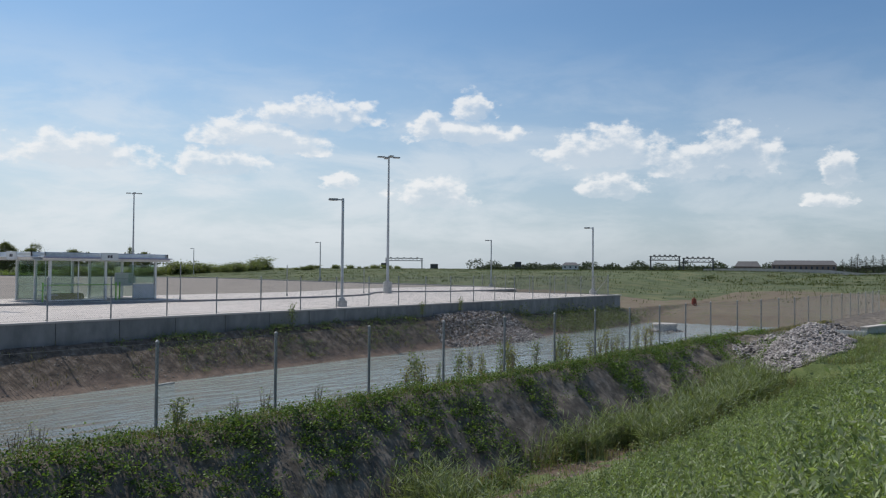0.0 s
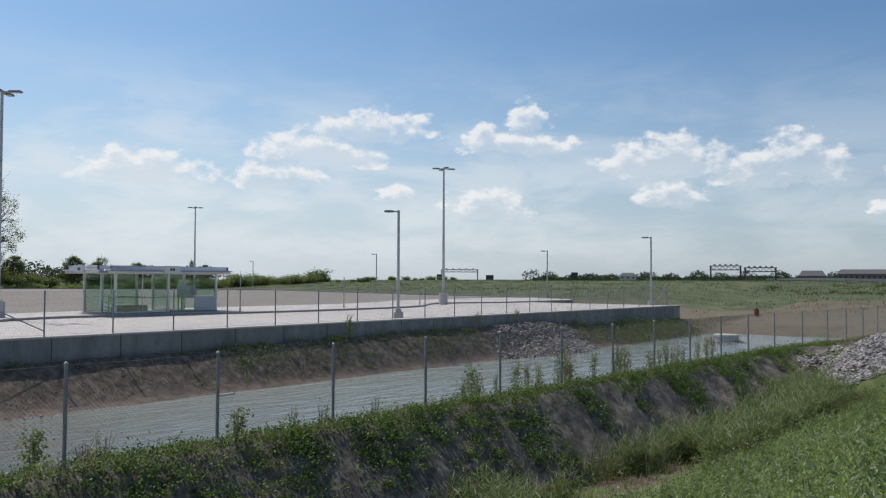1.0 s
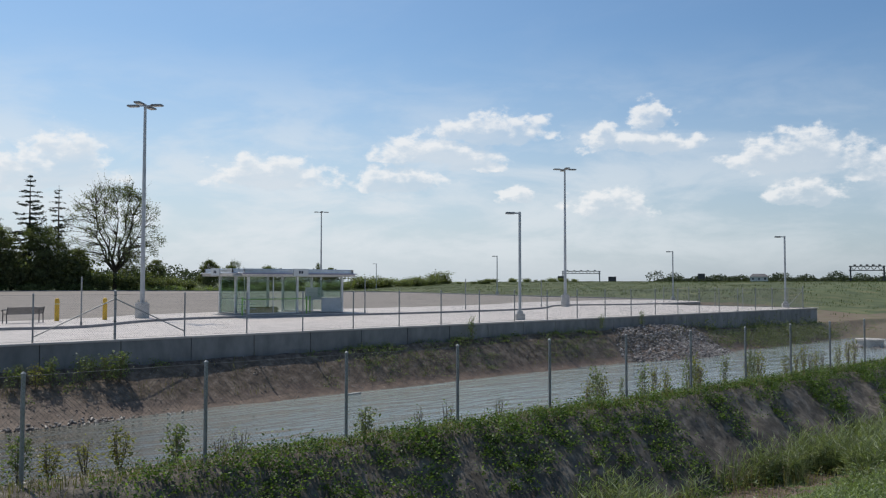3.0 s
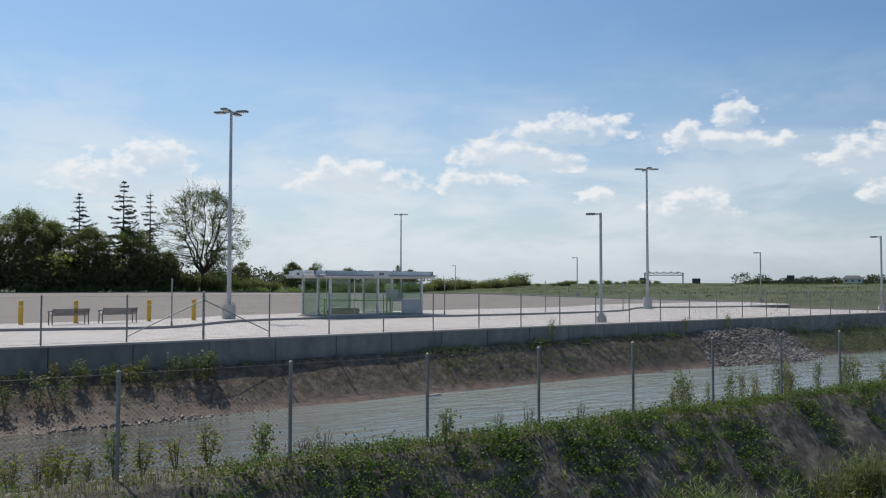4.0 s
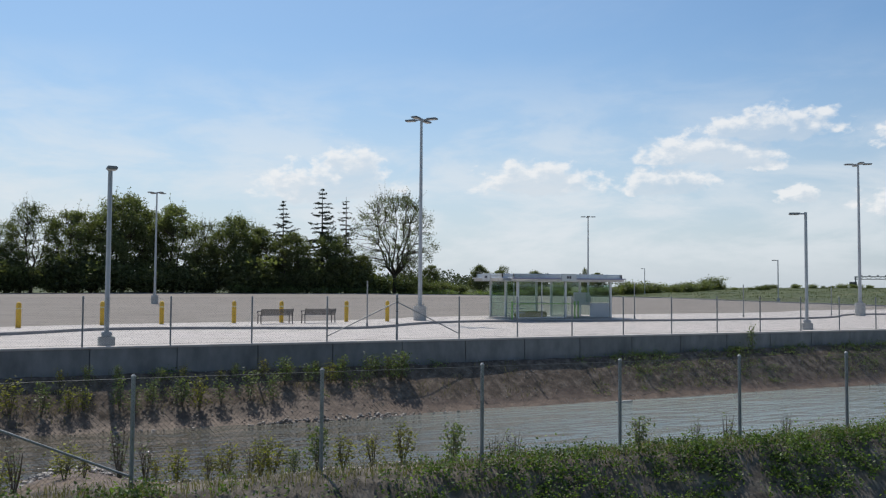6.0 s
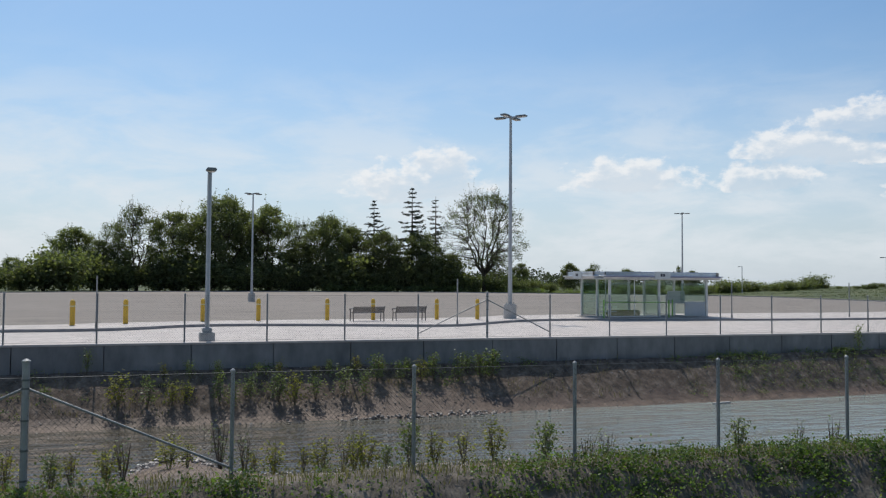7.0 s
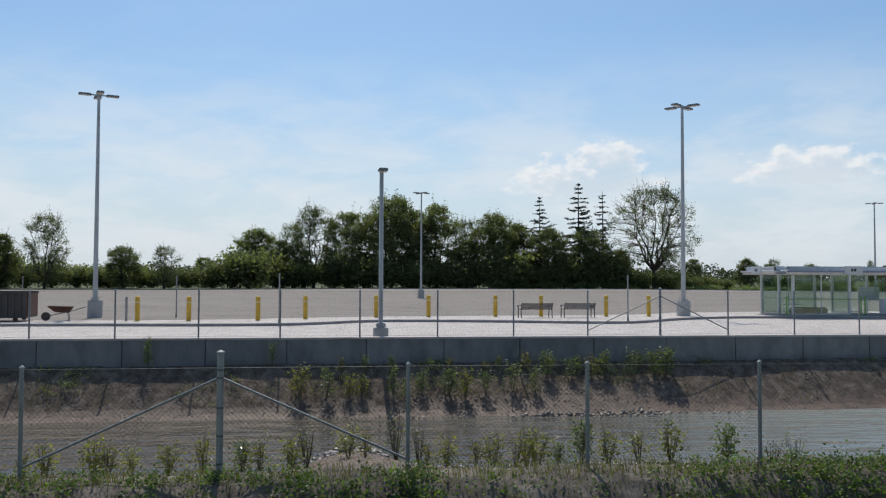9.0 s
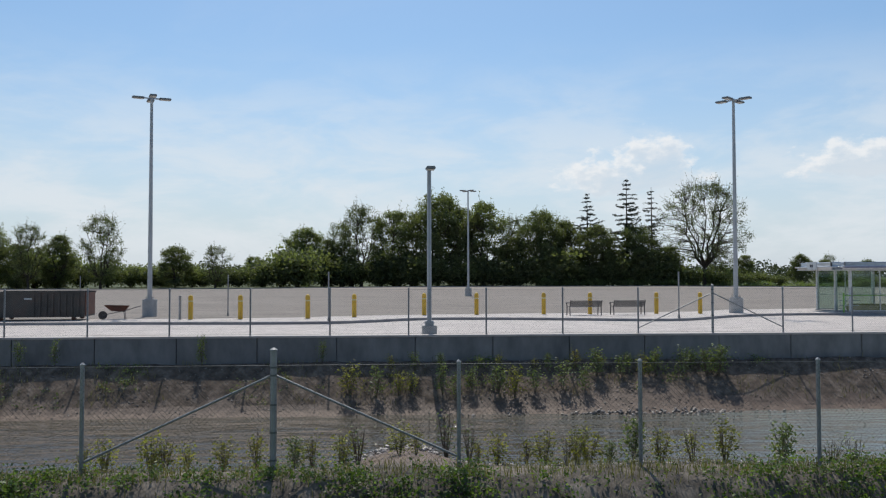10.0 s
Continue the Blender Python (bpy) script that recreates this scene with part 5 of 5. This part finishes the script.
def sapling(seed, tall, stems, leaf_count, leaf_size, label, mat=LEAF_SAPLING, narrow=0.22):
    rnd, rs = random.Random(seed), np.random.RandomState(seed)
    v, f, c = [], [], []
    for _ in range(stems):
        a = rnd.uniform(0, 6.283)
        reach = rnd.uniform(0.04, narrow) * tall
        e = Vector((math.cos(a) * reach, math.sin(a) * reach, tall * rnd.uniform(0.7, 1.0)))
        m = e * 0.5 + Vector((rnd.gauss(0, 0.02), rnd.gauss(0, 0.02), 0))
        tube(v, f, [Vector((0, 0, -0.1)), m, e], [0.010, 0.007, 0.003], 4)
        n_here = leaf_count // stems
        t = rs.uniform(0.22, 1.02, (n_here, 1))
        line = np.array(e) * t
        c.append(line + rs.normal(0, 1, (n_here, 3)) * [0.115, 0.115, 0.06] * (1.2 - 0.4 * t))
        for _ in range(6):
            s = rnd.uniform(0.3, 0.9)
            q = Vector(np.array(e) * s)
            tube(v, f, [q, q + Vector((rnd.gauss(0, 0.09), rnd.gauss(0, 0.09), rnd.uniform(0.03, 0.14)))], [0.004, 0.002], 3)
    ob = empty("sapling", label=label, category="sapling", group="planted saplings")
    from_arrays("stem", v, f, TWIG, ob)
    from_arrays("foliage", *leaf_cards(rs, np.concatenate(c), leaf_size, 0.3, 0.55), mat, ob)
    return ob


kinds = [
    sapling(61, 1.0, 7, 330, 0.075, "yellow-green leafy sapling planted on the pond bank"),
    sapling(62, 0.95, 9, 230, 0.068, "thin leafy sapling clump planted on the pond bank"),
    sapling(63, 1.1, 5, 260, 0.08, "slender young sapling on the pond bank", LEAF_WEED),
    sapling(64, 1.0, 8, 80, 0.06, "nearly bare twiggy sapling on the pond bank", LEAF_WEED, 0.2),
    sapling(65, 1.0, 8, 420, 0.075, "bushy dark green sapling on the pond bank", LEAF_WEED, 0.22),
]
used = set()


def plant_sapling(kind, x, y, tall, rz, wide=1.0):
    nominal = (1.0, 0.95, 1.1, 1.0, 1.0)[kind]
    k = tall / nominal
    m = pose(x, y, max(height(x, y), WATER_Z - 0.25) - 0.02, 0, 0, rz) @ Matrix.Diagonal((k * wide, k * wide, k, 1))
    if kind in used:
        copy_thing(kinds[kind], m @ Matrix.Diagonal([1 / q for q in kinds[kind].scale] + [1]))
    else:
        used.add(kind)
        kinds[kind].matrix_basis = m


rnd = random.Random(77)
# along the near shore behind the fence
for x, kind, tall in ((-6.0, 1, 0.7), (-5.6, 0, 0.8), (-4.65, 0, 0.95), (-4.4, 1, 0.8), (-3.9, 0, 0.72), (-3.2, 0, 0.78), (-2.5, 1, 0.9), (-1.75, 4, 0.8), (-1.35, 1, 0.8), (-0.75, 0, 0.82), (-0.45, 3, 0.95), (0.42, 0, 0.72), (0.75, 1, 0.6)):
    plant_sapling(kind, x, 17.8 + rnd.uniform(-0.15, 0.15), tall, rnd.uniform(0, 360), rnd.uniform(1.1, 1.5))
for x, kind, tall in ((1.5, 3, 1.2), (2.0, 3, 1.0), (2.2, 1, 0.65), (2.65, 0, 0.85), (3.3, 1, 0.72), (3.7, 0, 0.85), (4.2, 3, 0.9), (4.45, 0, 0.9), (4.75, 0, 0.98), (5.25, 4, 0.65), (5.75, 4, 1.1), (6.35, 0, 0.85), (7.2, 1, 0.9), (7.9, 0, 1.05), (9.3, 4, 1.2), (10.3, 3, 1.1), (10.9, 3, 1.2)):
    plant_sapling(kind, x, 19.0 + rnd.uniform(-0.2, 0.2), tall, rnd.uniform(0, 360), rnd.uniform(1.0, 1.4))
for x, kind, tall in ((12.6, 4, 1.15), (14.2, 3, 1.05), (15.2, 3, 1.15), (12.0, 3, 0.7), (17.0, 3, 1.1)):
    plant_sapling(kind, x, fence_line(x) + 2.2, tall, rnd.uniform(0, 360))
for k in range(26):
    x = 20.0 + k * 0.72 + rnd.uniform(-0.25, 0.25)
    y = fence_line(x) + rnd.uniform(1.2, 2.6)
    plant_sapling(rnd.choice((2, 2, 0, 1)) if k < 17 else rnd.choice((1, 3, 0)), x, y, rnd.uniform(1.0, 1.5), rnd.uniform(0, 360), rnd.uniform(0.5, 0.75))
# on the far bank below the wall
for k in range(19):
    x = -1.0 + 0.72 * k + rnd.uniform(-0.25, 0.25)
    plant_sapling(rnd.choice((4, 2, 2, 0)), x, 28.5 + rnd.uniform(-0.2, 0.25) if k < 12 else 29.1, rnd.uniform(0.8, 1.15), rnd.uniform(0, 360), rnd.uniform(1.0, 1.4))
for k in range(13):
    x = 0.4 + 0.95 * k + rnd.uniform(-0.3, 0.3)
    plant_sapling(rnd.choice((2, 4, 1)), x, 29.45, rnd.uniform(0.45, 0.8), rnd.uniform(0, 360), rnd.uniform(0.9, 1.3))
for x, tall in ((-6.1, 1.15), (-2.0, 0.9), (-11.0, 1.0), (29.8, 1.3), (40.5, 1.1), (44.6, 1.1), (-12.2, 1.0), (-13.1, 1.1)):
    plant_sapling(2, x, 29.7, tall, rnd.uniform(0, 360), 0.7)

# ---- weeds and grasses ----


def on_heap(x, y):
    return ((x - 41.3) / 6.0) ** 2 + ((y - 8.8) / 2.6) ** 2 < 1


def on_bare(x, y):
    return ((x - 19.3) / 4.4) ** 2 + ((y - 9.2) / 1.25) ** 2 < 1 + 0.5 * fbm(x, y, 0.7)


rs = np.random.RandomState(21)


def ground_points(xy, lift=0.0):
    return np.array([(x, y, height(x, y) + lift) for x, y in xy])


def clumps(xy, radius, tall, per, rs):
    """Leaf centres heaped round clump places."""
    base = ground_points(xy)
    r = radius * rs.uniform(0.5, 1.4, (len(base), 1, 1))
    off = rs.normal(0, 1, (len(base), per, 3)) * [1, 1, 0] * r * 0.5
    z = np.abs(rs.normal(0, 1, (len(base), per))) * (tall * rs.uniform(0.5, 1.4, (len(base), 1)) * 0.5)
    c = base[:, None, :] + off
    c[..., 2] += z + 0.02
    return c.reshape(-1, 3)


# leafy band along the berm's crest
xy = []
while len(xy) < 900:
    x = rs.uniform(-14, 46)
    if x > 8 or rs.rand() < 0.4 + 0.3 * fbm(x, 0.0, 0.8, 2, 5.0):
        xy.append((x, fence_line(x) + rs.normal(-0.42, 0.33)))
crest = from_arrays("crest_weeds", *leaf_cards(rs, clumps(xy, 0.26, 0.19, 38, rs), 0.058, 0.4, 0.65), LEAF_BERM)
tagged(crest, "leafy green weeds along the berm's crest", "weeds", kind="stuff")
xy = [(x, fence_line(x) + dy) for x, dy in zip(rs.uniform(-14, 60, 14000), rs.normal(-0.3, 0.36, 14000))]
tagged(from_arrays("crest_grass", *blades(rs, ground_points(xy), 0.17, 0.012, 0.5), GRASS_DRY), "thin pale grass on the berm's crest", "grass", kind="stuff")
# patchy weeds on the berm's face
xy = []
while len(xy) < 1350:
    x = rs.uniform(-8, 42)
    y = fence_line(x) - rs.uniform(0.7, 3.2)
    if fbm(x, y, 0.5, 3, 14.0) + 0.08 > rs.uniform(-0.1, 0.5):
        xy.append((x, y))
tagged(from_arrays("berm_weeds", *leaf_cards(rs, clumps(xy, 0.28, 0.22, 46, rs), 0.062, 0.4, 0.65), LEAF_BERM), "dark green weeds in patches on the berm's face", "weeds", kind="stuff")
# tall reeds in the ditch
xy = []
while len(xy) < 10500:
    x = rs.uniform(10, 42)
    y = fence_line(x) - rs.uniform(2.4, 5.0)
    if fbm(x, y, 0.35, 3, 3.0) + 0.55 * smooth(18, 27, x) - 0.1 > rs.uniform(-0.1, 0.6) and not on_heap(x, y) and not on_bare(x, y):
        xy.append((x, y))
tagged(from_arrays("ditch_reeds", *blades(rs, ground_points(xy), 0.78, 0.02, 0.38), LEAF_REED), "tall green reeds filling the ditch", "reeds", kind="stuff")
xy = [(x, fence_line(x) - d) for x, d in zip(rs.uniform(10, 44, 9000), rs.uniform(2.6, 5.6, 9000)) if fbm(x, d, 0.5, 3, 8.0) > -0.15 and not on_heap(x, fence_line(x) - d) and not (on_bare(x, fence_line(x) - d) and rs.rand() < 0.8)]
tagged(from_arrays("dry_stalks", *blades(rs, ground_points(xy), 0.5, 0.014, 0.4), GRASS_DRY), "dry tan stalks among the reeds", "grass", kind="stuff")
# thick weeds on the near slope
xy = []
while len(xy) < 3600:
    x = 3 + 44 * rs.beta(1.0, 2.0)
    y = rs.uniform(-0.5, min(8.4, fence_line(x) - 4.4))
    if math.atan2(x, y) > radians(52) and not on_heap(x, y) and not on_bare(x, y) and fbm(x, y, 0.45, 3, 33.0) > -0.06:
        xy.append((x, y))
c = clumps(xy, 0.2, 0.44, 76, rs)
tagged(from_arrays("slope_weeds", *leaf_cards(rs, c, 0.06, 0.1, 0.34, 0.5), LEAF_WEED), "thick green leafy weeds on the near slope", "weeds", kind="stuff")
xy = []
while len(xy) < 52000:
    x = 3 + 55 * rs.beta(1.0, 2.1)
    y = rs.uniform(-0.5, fence_line(x) - 3.9)
    if math.atan2(x, y) > radians(50) and not on_heap(x, y) and not on_bare(x, y):
        xy.append((x, y))
tagged(from_arrays("slope_grass", *blades(rs, ground_points(xy), 0.30, 0.013, 0.45), LEAF_REED), "rough green grass on the near slope", "grass", kind="stuff")
# taller pale weeds and dry grass mixed in
xy = []
while len(xy) < 480:
    x = 3 + 30 * rs.beta(1.0, 1.7)
    y = rs.uniform(-0.5, 8.0)
    if math.atan2(x, y) > radians(54) and fbm(x, y, 0.6, 3, 51.0) > 0.05 and not on_heap(x, y) and not on_bare(x, y):
        xy.append((x, y))
tagged(from_arrays("pale_weeds", *leaf_cards(rs, clumps(xy, 0.15, 0.6, 80, rs), 0.08, 0.05, 0.3, 0.7), LEAF_REED), "taller pale-leaved weeds on the near slope", "weeds", kind="stuff")
xy = [(x, y) for x, y in zip(rs.uniform(8, 50, 12000), rs.uniform(5.0, 9.6, 12000)) if fbm(x, y, 0.3, 3, 61.0) > 0.02 and not on_heap(x, y) and not (on_bare(x, y) and rs.rand() < 0.9)]
tagged(from_arrays("dry_slope_grass", *blades(rs, ground_points(xy), 0.36, 0.012, 0.5), GRASS_DRY), "dry tan grass at the foot of the slope", "grass", kind="stuff")


def stalked(rs, roots, tall, count, leaf, slim=0.13):
    """Upright weeds: long leaves set round a stalk, rising outwards."""
    k = len(roots)
    h = tall * rs.uniform(0.55, 1.3, (k, 1))
    u = np.linspace(0.12, 1.0, count)[None, :] + rs.normal(0, 0.03, (k, count))
    ang = rs.uniform(0, 6.283, (k, 1)) + np.arange(count)[None, :] * 2.4
    tilt = rs.normal(0, 0.16, (k, 1, 2))
    c = np.repeat(np.asarray(roots)[:, None, :], count, 1)
    c[..., 2] += u * h
    c[..., :2] += tilt * (u * h)[..., None]
    rise = 0.25 + 0.9 * np.clip(u, 0, 1) ** 2 + rs.normal(0, 0.15, (k, count))
    d = np.stack([np.cos(ang), np.sin(ang), rise], -1)
    d /= np.linalg.norm(d, axis=-1)[..., None]
    w = np.stack([-np.sin(ang), np.cos(ang), rs.normal(0, 0.25, (k, count))], -1)
    size = (leaf * rs.uniform(0.7, 1.3, (k, count)) * (1.1 - 0.45 * np.clip(u, 0, 1)))[..., None]
    droop = np.array([0, 0, -0.10]) * size
    v = np.stack([c, c + d * size * 0.45 + w * size * slim, c + d * size + droop, c + d * size * 0.45 - w * size * slim], 2).reshape(-1, 3)
    return v, np.arange(4 * k * count).reshape(-1, 4)


xy = []
while len(xy) < 3400:
    x = 3.5 + 32 * rs.beta(1.0, 2.0)
    y = rs.uniform(-0.8, 7.4)
    if math.atan2(x, y) > radians(53) and fbm(x, y, 0.4, 3, 71.0) > -0.12 and not on_heap(x, y) and not on_bare(x, y):
        xy.append((x, y))
tagged(from_arrays("tall_weeds", *stalked(rs, ground_points(xy), 0.52, 26, 0.12, 0.11), LEAF_TALL), "upright pale green weeds with long leaves on the near slope", "weeds", kind="stuff")
xy = []
while len(xy) < 1500:
    x = rs.uniform(11, 40)
    y = fence_line(x) - rs.uniform(2.5, 5.2)
    if fbm(x, y, 0.35, 3, 3.0) + 0.5 * smooth(17, 26, x) > rs.uniform(0.0, 0.6) and not on_heap(x, y) and not on_bare(x, y):
        xy.append((x, y))
tagged(from_arrays("broad_reeds", *stalked(rs, ground_points(xy), 0.85, 9, 0.42, 0.045), LEAF_REED), "broad-bladed pale green reeds standing in the ditch", "reeds", kind="stuff")
# far bank: sparse weeds
xy = []
while len(xy) < 760:
    x, y = rs.uniform(-16, 70), 29.9 - abs(rs.normal(0, 0.8))
    if fbm(x, y, 0.4, 3, 17.0) + (0.3 if x > 20 else -0.3) > rs.uniform(-0.1, 0.6) and y > 28.0 and not 40 < x < 52:
        xy.append((x, y))
tagged(from_arrays("bank_weeds", *leaf_cards(rs, clumps(xy, 0.3, 0.2, 26, rs), 0.07, 0.4, 0.6), LEAF_WEED), "sparse weeds on the far soil bank", "weeds", kind="stuff")
xy = [(x, y) for x, y in zip(rs.uniform(-16, 70, 7000), rs.uniform(28.2, 29.95, 7000)) if fbm(x, y, 0.5, 3, 27.0) > 0.0]
tagged(from_arrays("bank_grass", *blades(rs, ground_points(xy), 0.2, 0.014, 0.5), GRASS_DRY), "thin dry grass on the far soil bank", "grass", kind="stuff")
xy = [(rs.normal(61, 4.5), rs.normal(28.6, 0.7)) for _ in range(260)]
tagged(from_arrays("shore_thicket", *leaf_cards(rs, clumps([q for q in xy if q[1] < 29.8], 0.55, 0.75, 40, rs), 0.12, 0.3, 0.6), LEAF_PALE), "green thicket by the wall near the stone apron", "thicket", kind="stuff")
# rough tufts over the mound and the fields
xy = []
while len(xy) < 9000:
    x, y = rs.uniform(74, 260), rs.uniform(-60, 200)
    if (y > 50 and x > lot_edge(y) + 0.5) or (y < 50 and (x > 98 or rs.rand() < 0.12) and y > -30 and (x > 86 or y < 9)):
        xy.append((x, y))
tagged(from_arrays("field_grass", *blades(rs, np.repeat(ground_points(xy), 5, 0) + rs.normal(0, 0.5, (45000, 3)) * [1, 1, 0], 0.3, 0.05, 0.45), LEAF_FIELD), "tall rough grass over the mound and fields", "grass", kind="stuff")
xy = [(x, y) for x, y in zip(rs.uniform(85, 240, 1500), rs.uniform(-60, 190, 1500)) if y < 48 and x > 140][:200]
tagged(from_arrays("field_scrub", *leaf_cards(rs, clumps(xy, 1.6, 0.7, 40, rs), 0.34, 0.35, 0.6), LEAF_FIELD), "low scrub patches over the mound and fields", "scrub", kind="stuff")
